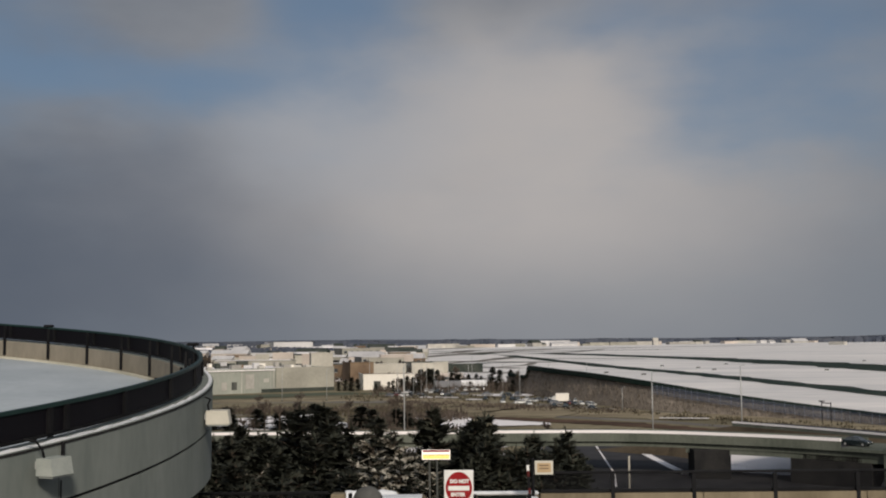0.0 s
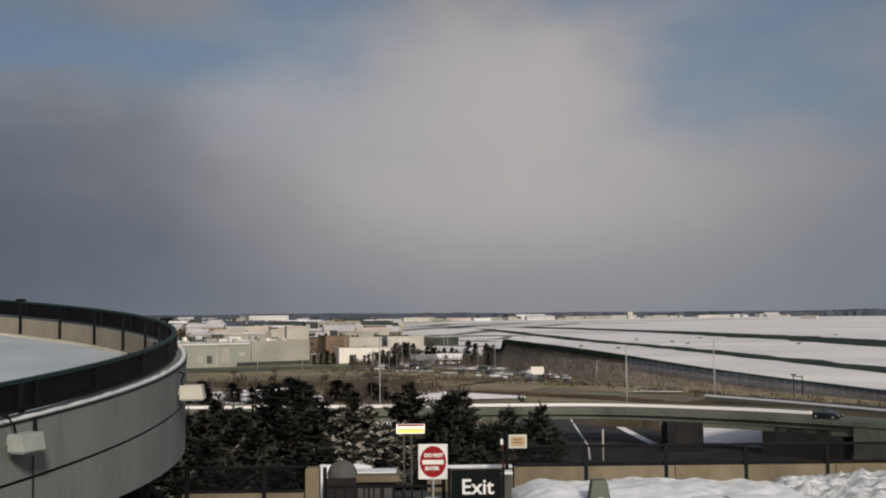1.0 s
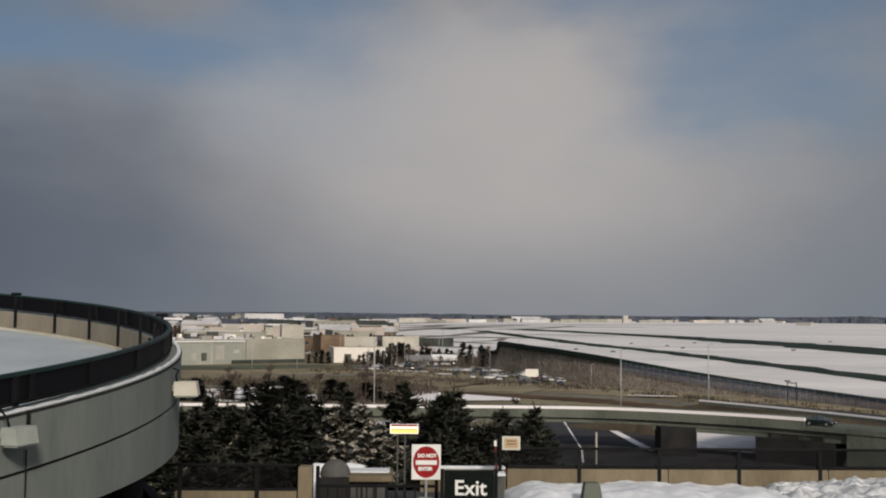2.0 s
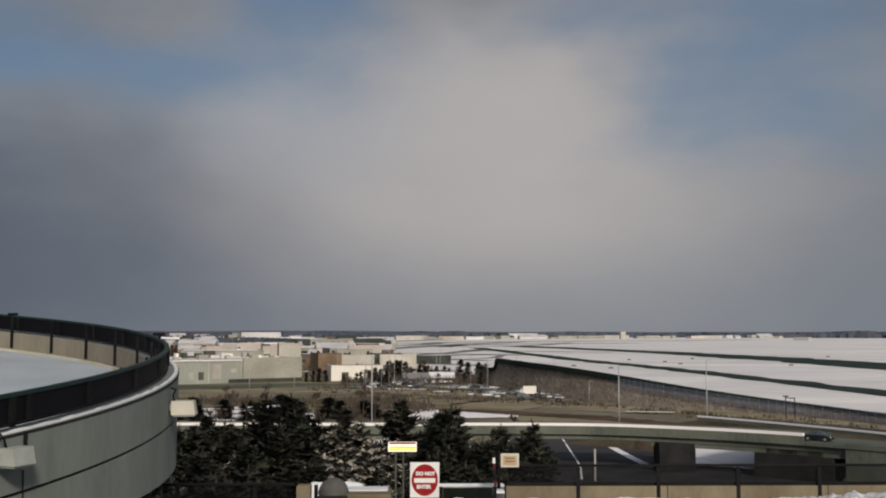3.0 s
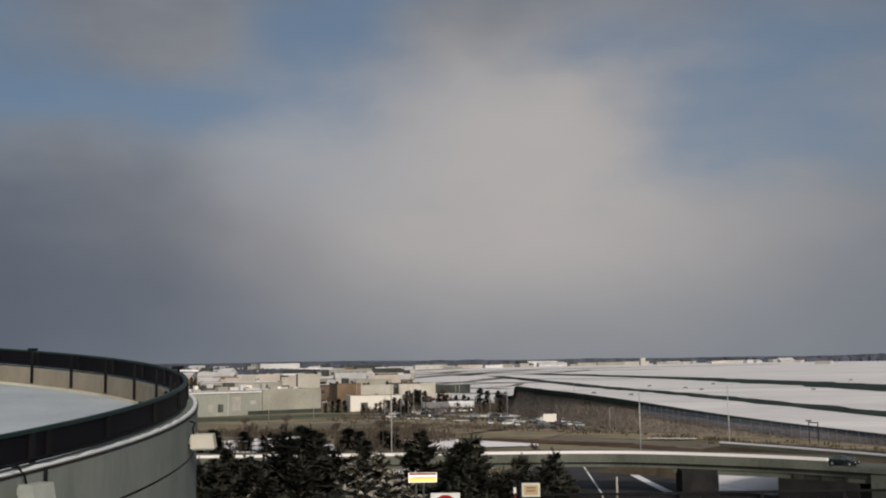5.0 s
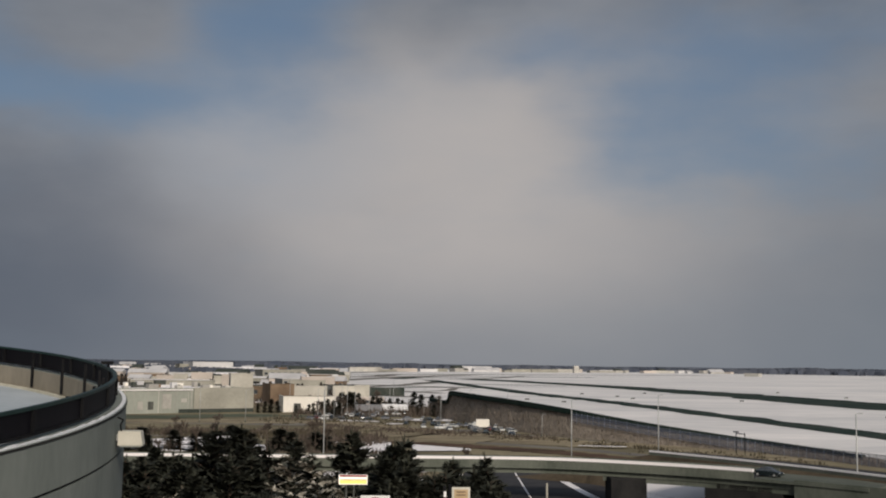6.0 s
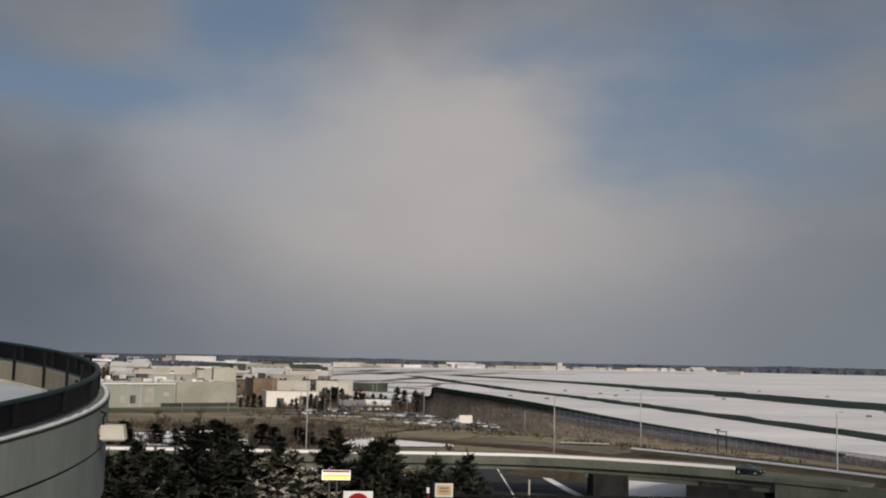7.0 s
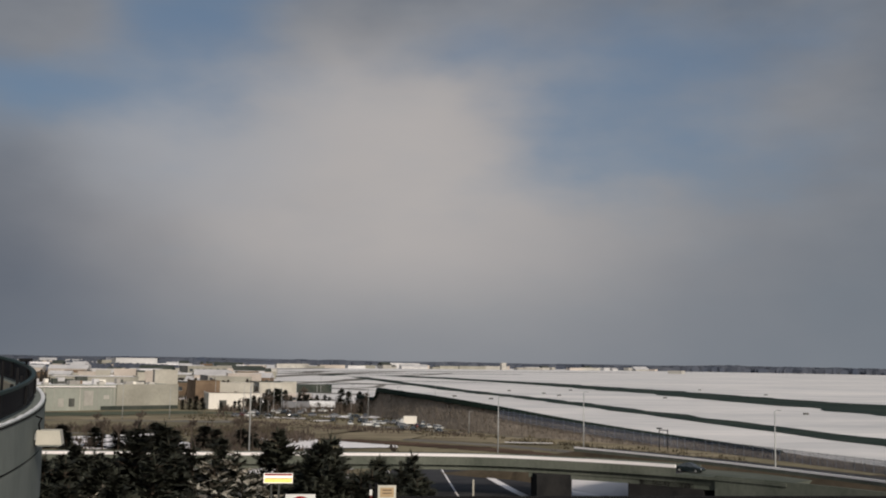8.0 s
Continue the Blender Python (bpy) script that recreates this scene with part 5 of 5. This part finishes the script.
random.seed(77)
scrub = Build()
clump_band(scrub, 420, (-95, -5), lambda x: 352 + 0.05 * x, (0.5, 1.3), 1.6, 8)
clump_band(scrub, 200, (-30, 0), lambda x: 338, (0.6, 1.7), 1.8, 8)
clump_band(scrub, 200, (-40, 55), lambda x: 430 - 0.6 * max(0, x), (0.5, 1.6), 1.6, 14)
clump_band(scrub, 220, (-60, 18), lambda x: 214, (0.6, 1.5), 1.2, 9)
clump_band(scrub, 160, (40, 110), lambda x: 404 - 1.35 * x, (0.4, 1.3), 1.3, 9)
dark = Build()
clump_band(dark, 320, (-100, -2), lambda x: 356 + 0.05 * x, (0.6, 1.8), 1.7, 11)
clump_band(dark, 300, (-26, 6), lambda x: 322, (0.6, 2.2), 1.7, 12)
clump_band(dark, 260, (-24, 14), lambda x: 262 - 0.4 * max(0, x), (0.5, 1.8), 1.4, 14)
clump_band(dark, 500, (-30, 36), lambda x: 505, (1.2, 4.5), 1.8, 22)
clump_band(dark, 260, (-14, 34), lambda x: 610 - 3.4 * x, (0.8, 2.6), 2.2, 16)
clump_band(dark, 420, (-62, 12), lambda x: 625, (1.0, 2.8), 2.6, 40)
clump_band(dark, 260, (-110, -30), lambda x: 780, (1.5, 3.6), 3.0, 70)
clump_band(dark, 260, (-20, 60), lambda x: 380 - 0.7 * x, (0.4, 1.2), 1.5, 7)
solid("dark_brush", dark, M["twigs"], "low dark leafless brush between the roads", "brush", "stuff")
solid("winter_scrub", scrub, M["scrub_tan"], "bands of leafless brown scrub on the grass", "scrub", "stuff")
car("dark_car", pose(63.4, 168.0, 6.034, 0, 0, -47), M["car_dark"], "dark car standing on the bridge road past the parapet")

# small evergreens in front of the low white building
shrub = conifer(6, 1.5, 31, M["needles"], 1.2, 0.02, 0, 0.05, label="small dark evergreen beside the low buildings")
shrub.name = "evergreen"
shrub["group"] = "evergreens by the low buildings"
random.seed(9)
sp = [(-44, 489, 5.0), (-41, 486, 6.2), (-47, 488, 4.2), (-30, 484, 3.6), (-22.5, 482, 4.6), (-18.8, 486, 5.4), (-16.2, 484, 6.6), (-13.5, 480, 6.2), (-10.0, 486, 9.5), (-8.2, 500, 8), (-38.5, 488, 5.4), (4, 520, 7), (12, 520, 6), (24, 530, 9), (27, 520, 8), (-5, 505, 9),
      (-60, 281, 4.0), (-56.5, 284, 5.6), (-54.5, 279, 4.2), (-49.0, 286, 5.0), (-46.8, 283, 3.6), (-42.0, 280, 5.4), (-39.8, 284, 4.4), (-34.0, 287, 6.2), (-31.5, 282, 5.2), (-29.0, 285, 4.4), (-21.5, 284, 5.6), (-18.8, 288, 4.6), (-12.0, 282, 5.0), (-9.6, 285, 4.0),
      (9, 506, 5), (30, 470, 5), (46, 420, 5), (49, 418, 4.5), (-2, 515, 6), (0, 508, 5), (-6.6, 494, 9.6), (6.5, 516, 6), (-3, 545, 7.5), (3.4, 506, 5.2), (8.1, 532, 6), (16, 524, 6), (18.2, 526, 5), (23, 475, 4.6), (33, 534, 7.5), (35, 536, 5.5), (39.5, 482, 4.4), (42.2, 484, 4.2), (-13.2, 470, 5.4), (-11, 476, 6.4), (-15.6, 472, 4.6), (-24, 478, 4.4)]
for n_, (x, y, h) in enumerate(sp):
    wide = 2.2 if y < 290 else 1.1
    m = Matrix.Translation((x, y, 0)) @ Matrix.Rotation(n_, 4, "Z") @ Matrix.Diagonal((h / 6 * wide, h / 6 * wide, h / 6, 1))
    if n_ == 0:
        first = m
    else:
        copy_thing(shrub, m)
shrub.matrix_basis = first


# ---- buildings ----
def building(name, x0, y0, x1, y1, depth, h, wall, label, roof="roof_snow", windows=0, group="", pitched=False, doors=0, floors=1):
    """A block whose front runs from (x0, y0) to (x1, y1), with parapet, roof, windows and doors of their own."""
    ln5 = math.hypot(x1 - x0, y1 - y0)
    at = Matrix.Translation((x0, y0, 0)) @ Matrix.Rotation(math.atan2(y1 - y0, x1 - x0), 4, "Z")
    t = thing(name, label, "building", group, at=at)
    part("wall", Build().box(0, ln5, 0, depth, 0, h), M[wall], t)
    if pitched:
        part("roof", Build().add([(-0.5, -0.5, h + 0.01), (ln5 + 0.5, -0.5, h + 0.01), (ln5 + 0.5, depth + 0.5, h + 0.01), (-0.5, depth + 0.5, h + 0.01), (-0.5, depth / 2, h + depth * 0.22), (ln5 + 0.5, depth / 2, h + depth * 0.22)],
             [(0, 1, 5, 4), (2, 3, 4, 5), (1, 2, 5), (3, 0, 4), (3, 2, 1, 0)]), M[roof], t)
    else:
        part("roof", Build().box(0.4, ln5 - 0.4, 0.4, depth - 0.4, h + 0.01, h + 0.12), M[roof], t)
        part("parapet", Build().box(-0.15, ln5 + 0.15, -0.15, 0.38, h + 0.004, h + 0.5), M[wall], t)
        part("parapet", Build().box(-0.15, 0.38, 0.384, depth, h + 0.004, h + 0.5), M[wall], t)
        part("parapet", Build().box(ln5 - 0.38, ln5 + 0.15, 0.384, depth, h + 0.004, h + 0.5), M[wall], t)
    for fl_ in range(floors):
        for k in range(windows):
            xa = ln5 * (k + 0.25) / windows
            xb = xa + ln5 * 0.5 / windows
            z0 = h * (fl_ + 0.42) / floors
            win = part("window", Build().box(xa, xb, -0.12, -0.004, z0, z0 + h * 0.32 / floors), M["window"], t)
            part("frame", Build().box(xa - 0.1, xb + 0.1, -0.16, -0.124, z0 - 0.16, z0), M["grey_metal"], win)
    for k in range(doors):
        xa = ln5 * (k + 0.4) / doors
        part("door", Build().box(xa, xa + 3.2, -0.14, -0.004, 0.02, min(4.2, h * 0.6)), M["door_dark"], t)
    return t


big_hall = building("warehouse", -112, 456, -50.5, 496, 60, 10.2, "hall_wall", "long cream-white warehouse with a dark base band", roof="snow", doors=0)
for x0, x1, z0, z1 in ((31, 35, 2.0, 8.2), (39.5, 42, 4.6, 6.2), (58.5, 61, 2.5, 4.4)):
    part("loading_door", Build().box(x0, x1, -0.14, -0.004, z0, z1), M["grey_wall"], big_hall)
part("base_band", Build().box(38, 73.6, -1.15, -0.95, 0.0, 1.7), M["dark_roof"], big_hall)
for k in range(1, 12):
    part("panel_joint", Build().box(6.1 * k, 6.1 * k + 0.16, -0.03, -0.004, 0.1, 10.0), M["grey_wall"], big_hall)
for x in (14, 29, 44, 58):
    part("downpipe", Build().box(x, x + 0.35, -0.2, -0.004, 0.1, 10), M["grey_wall"], big_hall)
for x0, x1, z0, z1, m in ((12, 15, 6.2, 7.4, "door_dark"), (20, 22.4, 1.6, 5.0, "grey_wall"), (24.5, 27, 1.6, 5.0, "door_dark"), (47, 48.6, 5.8, 7.0, "door_dark"), (52, 55.5, 2.6, 6.4, "grey_wall"), (63, 66, 5.4, 6.6, "door_dark")):
    part("shutter", Build().box(x0, x1, -0.12, -0.006, z0, z1), M[m], big_hall)
part("end_bay", Build().box(45, 73.6, -0.9, -0.31, 0.2, 10.9), M["white_wall"], big_hall, "brighter cream end bay of the warehouse")
part("eave", Build().box(-0.3, 44.6, -0.5, -0.16, 9.7, 10.15), M["snow"], big_hall, "snow lying along the eave")
random.seed(83)
for k in range(26):
    x0, y0, w = random.uniform(1, 68), random.uniform(8, 54), random.uniform(1.2, 6)
    part("roof_unit", Build().box(x0, x0 + w, y0, y0 + 2.5, 10.34, 10.34 + random.uniform(0.7, 2.8), 0.05), M[random.choice(("dark_roof", "brick_wall", "pale_hall", "grey_wall", "bright_wall", "door_dark"))], big_hall)
for x0, w, h in ((6, 3.5, 1.6), (16, 2.2, 1.1), (27, 4.5, 1.9), (40, 2.6, 1.3), (52, 3.4, 1.5), (63, 2.4, 1.2)):
    part("roof_unit", Build().box(x0, x0 + w, 6, 9, 10.34, 10.34 + h, 0.05), M["grey_wall"], big_hall)
building("warehouse_wing", -112, 530, -73, 538, 40, 12.6, "white_wall", "set-back cream wing of the warehouse", roof="snow")
building("stair_tower", -62.5, 514, -52.4, 516, 12, 16.4, "cream_wall", "square cream tower rising behind the warehouse", roof="snow")
random.seed(3)
for k, (x, w) in enumerate(((-110, 9), (-101, 7), (-92, 11), (-80, 6), (-76, 9), (-68, 5))):
    building("rooftop_unit", x, 585, x + w, 586, 8, 14.2 + 0.8 * (k % 3), "cream_wall" if k % 2 else "pink_wall", "cream rooftop block behind the warehouse", roof="dark_roof" if k % 2 else "snow", group="rooftop blocks")
building("low_white_building", -36.5, 496, -13.2, 500, 22, 6.6, "bright_wall", "low bright cream building with a brown roof", roof="brick_wall", windows=0, doors=2, pitched=False)
building("brick_building", -50.5, 590, -38, 594, 20, 10.2, "brick_wall", "brown brick building behind the evergreens", roof="dark_roof")
building("shop_building", -44, 640, -22, 642, 20, 8.2, "cream_wall", "cream flat-roofed building by the evergreens", roof="snow")
building("far_white_hall", -231, 1480, -180, 1500, 60, 19.8, "pale_hall", "bright white hall far out on the horizon", roof="snow", windows=0)
building("far_white_hall", -252, 1500, -232, 1506, 50, 16.5, "white_wall", "pale hall far out on the horizon", roof="snow")
building("office_building", -92, 990, -58, 1000, 40, 14.5, "white_wall", "pale office building with dark window bands", roof="snow", windows=6, floors=2)
building("office_building", -60, 800, -38, 806, 30, 9.5, "grey_wall", "grey office building with dark windows", roof="snow", windows=5, floors=2)
building("shop_building", -46, 800, -22, 802, 40, 11.2, "pink_wall", "pinkish flat-roofed shop building", roof="snow", windows=0, doors=1)
building("shop_building", -20, 690, 0, 694, 20, 7.4, "cream_wall", "cream flat-roofed building by the road", roof="snow", windows=0)
building("green_roofed_building", -26, 730, -6, 732, 26, 7.2, "dark_roof", "low building under a dark green roof", roof="dark_roof")
building("canopy_building", -5.5, 700, 3.2, 701, 14, 7.8, "cream_wall", "small yellow-cream building among dark roofs", roof="sign_tan")
building("green_roofed_building", 3.6, 735, 27, 742, 12, 5.6, "dark_roof", "long low building under a dark green roof", roof="dark_roof")
building("low_white_building", -12, 560, 10, 564, 14, 4.6, "pink_wall", "low pinkish building beside the evergreens", roof="snow", windows=4)
random.seed(61)
for k in range(34):
    far = 2600 + 34 * k % 1100
    u = -0.02 + 0.40 * (k + random.random()) / 34
    w, h = random.choice((14, 22, 34, 52, 74)) * random.uniform(0.8, 1.2), random.uniform(4.5, 10.5)
    wl_ = random.choice(("pale_hall", "pink_wall", "grey_wall", "white_wall", "grey_wall"))
    building("airfield_building", u * far, far, u * far + w, far + 10, random.uniform(20, 50), h, wl_, {"pale_hall": "pale white hall across the airfield", "pink_wall": "pinkish hall across the airfield", "grey_wall": "grey hall across the airfield", "white_wall": "off-white hall across the airfield"}[wl_],
             roof=random.choice(("roof_snow", "dark_roof")), group="far airfield buildings", pitched=random.random() < 0.25)
building("terminal_building", 258, 3000, 352, 3010, 50, 15, "pale_hall", "long pale hall under a dark roof across the airfield", roof="dark_roof", group="far airfield buildings")
building("control_block", 592, 3050, 606, 3052, 14, 20, "grey_wall", "small grey block rising over the airfield", roof="roof_snow", group="far airfield buildings")
random.seed(17)
walls = ["white_wall", "cream_wall", "grey_wall", "pink_wall", "brick_wall", "white_wall"]
for k in range(125):
    y = random.uniform(640, 1750)
    u = random.uniform(-0.235, -0.03)
    w, h = random.uniform(7, 26) * (0.7 + y / 1800), random.uniform(3.6, 9.5)
    x = u * y
    if -60 < x < 40 and y < 760:
        continue
    wl_ = random.choice(walls)
    building("town_building", x, y, x + w, y + random.uniform(-4, 4), random.uniform(9, 22), h, wl_, {"white_wall": "small off-white town building with a snowy roof", "cream_wall": "small cream town building among bare trees", "grey_wall": "small grey town building among bare trees", "pink_wall": "small pinkish town building among bare trees", "brick_wall": "small brown brick town building"}[wl_],
             roof=random.choice(["roof_snow", "roof_snow", "snow", "dark_roof"]), windows=random.choice([0, 2, 3]) if y < 1000 else 0, pitched=random.random() < 0.4, group="town buildings")

for k in range(60):
    y = random.uniform(1050, 2300)
    x = random.uniform(-0.25, -0.035) * y
    w, h = random.uniform(10, 40), random.uniform(6, 13)
    wl_ = random.choice(("pale_hall", "pink_wall", "grey_wall", "white_wall", "brick_wall"))
    building("town_building", x, y, x + w, y + random.uniform(-5, 5), random.uniform(12, 26), h, wl_, {"pale_hall": "pale far town building with a flat roof", "white_wall": "off-white far town building", "grey_wall": "grey far town building", "pink_wall": "pinkish far town building", "brick_wall": "brown brick far town building"}[wl_],
             roof=random.choice(("roof_snow", "dark_roof")), pitched=random.random() < 0.3, group="town buildings")

# ---- vehicles in the distance ----
def trailer(x, y, turn, mat, label):
    t = thing("box_trailer", label, "trailer", "trailers parked by the roads", at=pose(x, y, 0.06, 0, 0, turn))
    part("box", Build().box(-6, 6, -1.25, 1.25, 1.1, 3.9, 0.05), M[mat], t)
    part("chassis", Build().box(-5.6, 5.6, -0.6, 0.6, 0.75, 1.096), M["rubber"], t)
    for xx in (-4.6, -3.3):
        for s_ in (-1, 1):
            part("wheel", Build().tube([(xx, s_ * 0.8, 0.5), (xx, s_ * 1.15, 0.5)], 0.5, 14), M["rubber"], t)
    part("landing_leg", Build().box(3.4, 3.6, -0.5, 0.5, 0.0, 0.746), M["rubber"], t)
    return t


for x, y, turn, mat, lb in ((2, 492, 10, "car_grey", "grey box trailer parked among evergreens"), (14, 500, -6, "trailer", "white box trailer parked among evergreens"),
                            (-8, 520, 0, "trailer", "white box trailer parked among evergreens")):
    trailer(x, y, turn, mat, lb)

van = thing("box_van", "cream box van parked on the pale road", "van", at=pose(41.5, 384, 0.06, 0, 0, 178))
part("box", Build().box(-2.6, 2.0, -1.1, 1.1, 0.7, 3.4, 0.05), M["bright_wall"], van)
part("cab", Build().sweep([[(x, -1.0, 0.6), (x, 1.0, 0.6), (x, 0.9, z), (x, -0.9, z)] for x, z in ((2.05, 2.4), (2.9, 2.35), (3.4, 1.5), (3.9, 1.3))]), M["car_white"], van)
part("chassis", Build().box(-2.5, 3.4, -0.8, 0.8, 0.4, 0.596), M["rubber"], van)
for x in (-1.6, 2.8):
    for s_ in (-1, 1):
        part("wheel", Build().tube([(x, s_ * 0.75, 0.4), (x, s_ * 1.05, 0.4)], 0.4, 14), M["rubber"], van)
random.seed(23)
tints = [("car_white", "white car parked on the lot"), ("car_grey", "grey car parked on the lot"), ("car_white", "white car parked on the lot"), ("car_grey", "grey car parked on the lot"), ("car_dark", "dark car parked on the lot"), ("car_red", "red car parked on the lot")]
first_car = {}
lot = ([(8 + 3.1 * k, 442 - 1.0 * k) for k in range(8)] + [(20 + 2.6 * k, 414 - 4.4 * k) for k in range(13)] + [(-22 + 3.0 * k, 436) for k in range(9)] + [(16 + 2.7 * k, 398 - 4.3 * k) for k in range(13)]
       + [(-20 + 2.9 * k, 458) for k in range(9)] + [(-14 + 3.4 * k, 468 + 1.5 * k) for k in range(10)] + [(37 + 2.6 * k, 412 - 5.2 * k) for k in range(9)] + [(31 + 2.9 * k, 402 - 6.0 * k) for k in range(7)])
for n_, (x, y) in enumerate(lot):
    if random.random() < 0.42:
        continue
    mt, lb = random.choice(tints[:5] if random.random() < 0.7 else tints[3:])
    at = pose(x + random.gauss(0, 0.7), y + random.gauss(0, 3.0), 0.07, 0, 0, random.choice((85, 95, 268, 60, 150, 12)) + random.uniform(-8, 8))
    if mt not in first_car:
        first_car[mt] = car("parked_car", at, M[mt], lb, group="cars on the lot")
    else:
        copy_thing(first_car[mt], at)

# small airfield markers
mark = thing("airfield_marker", "small dark marker box on the snowy airfield", "marker", "airfield markers", at=Matrix.Translation((118, 640, 0.35)))
part("box", Build().box(-1.3, 1.3, -0.3, 0.3, 0.5, 1.3, 0.05), M["door_dark"], mark)
for x in (-1.2, 1.2):
    part("leg", Build().box(x - 0.08, x + 0.08, -0.08, 0.08, 0, 0.5), M["grey_metal"], mark)
for x, y in ((102, 680), (166, 824), (180, 767), (180, 722), (224, 860), (361, 931), (361, 795), (239, 483), (245, 694), (375, 1900)):
    copy_thing(mark, Matrix.Translation((x, y, 0.35)))

# ---- distant woods along the horizon ----
woods = Build()
random.seed(41)
for k in range(9500):
    t = random.random()
    az = -0.50 + 1.06 * t
    dist = random.uniform(3850, 4350)
    x, y = dist * math.sin(az), dist * math.cos(az)
    h = (21 + 9 * noise.noise((az * 14, 0.3, 0)) + 4 * noise.noise((az * 60, 1.3, 0))) * random.uniform(0.6, 1.0)
    h = max(4, h) * 0.9
    w = random.uniform(5, 26)
    a = random.gauss(-az, 0.45)
    c, s_ = math.cos(a) * w, math.sin(a) * w
    woods.add([(x - c, y - s_, 0), (x + c, y + s_, 0), (x + c * 0.9, y + s_ * 0.9, h * 0.6), (x + c * 0.35, y + s_ * 0.35, h), (x - c * 0.4, y - s_ * 0.4, h * 0.95), (x - c * 0.95, y - s_ * 0.95, h * 0.55)], [(0, 1, 2, 3, 4, 5)])
for k in range(2600):
    az = random.uniform(-0.27, -0.04)
    dist = random.uniform(1330, 1440) if random.random() < 0.7 else random.uniform(1900, 2300)
    x, y = dist * math.sin(az), dist * math.cos(az)
    h = (12.5 + 3.5 * noise.noise((az * 30, 4.3, 0))) * random.uniform(0.6, 1.0)
    if dist > 1800:
        h *= 1.25
    w, a = random.uniform(2.5, 6), random.gauss(-az, 0.45)
    c, s_ = math.cos(a) * w, math.sin(a) * w
    woods.add([(x - c, y - s_, 0), (x + c, y + s_, 0), (x + c * 0.9, y + s_ * 0.9, h * 0.6), (x + c * 0.35, y + s_ * 0.35, h), (x - c * 0.4, y - s_ * 0.4, h * 0.95), (x - c * 0.95, y - s_ * 0.95, h * 0.55)], [(0, 1, 2, 3, 4, 5)])
ridge = Build()
for i in range(161):
    az = -0.62 + 1.24 * i / 160
    h = 19 + 5 * noise.noise((az * 6, 8.1, 0)) + 2 * noise.noise((az * 25, 2.2, 0))
    for dist, z in ((4360, -1), (4380, h * 0.7), (4460, h), (4480, -1)):
        ridge.v.append((dist * math.sin(az), dist * math.cos(az), z))
for i in range(160):
    for k in range(3):
        a = i * 4 + k
        ridge.f.append((a, a + 4, a + 5, a + 1))
solid("far_ridge", ridge, M["ridge"], "low wooded ridge on the horizon, haze painted as blue-grey colour", "hill", "structure", smooth=True)
solid("distant_woods", woods, M["far_woods"], "far leafless woods along the horizon, tinted grey-blue for haze", "trees", "stuff")
town = Build()
for k in range(2000):
    y = random.uniform(640, 1900)
    u = random.uniform(-0.25, -0.03) if random.random() < 0.8 else random.uniform(-0.25, -0.1)
    x, h, w = u * y, random.uniform(3, 8.5), random.uniform(1.0, 3.2)
    a = random.uniform(0, 3.14)
    c, s_ = math.cos(a) * w, math.sin(a) * w
    town.add([(x - c * 0.4, y - s_ * 0.4, 0), (x + c * 0.4, y + s_ * 0.4, 0), (x + c, y + s_, h * 0.55), (x + c * 0.3, y + s_ * 0.3, h), (x - c * 0.5, y - s_ * 0.5, h * 0.9), (x - c, y - s_, h * 0.5)], [(0, 1, 2, 3, 4, 5)])
solid("town_trees", town, M["dark_twigs"], "leafless trees scattered among the town buildings", "trees", "stuff")
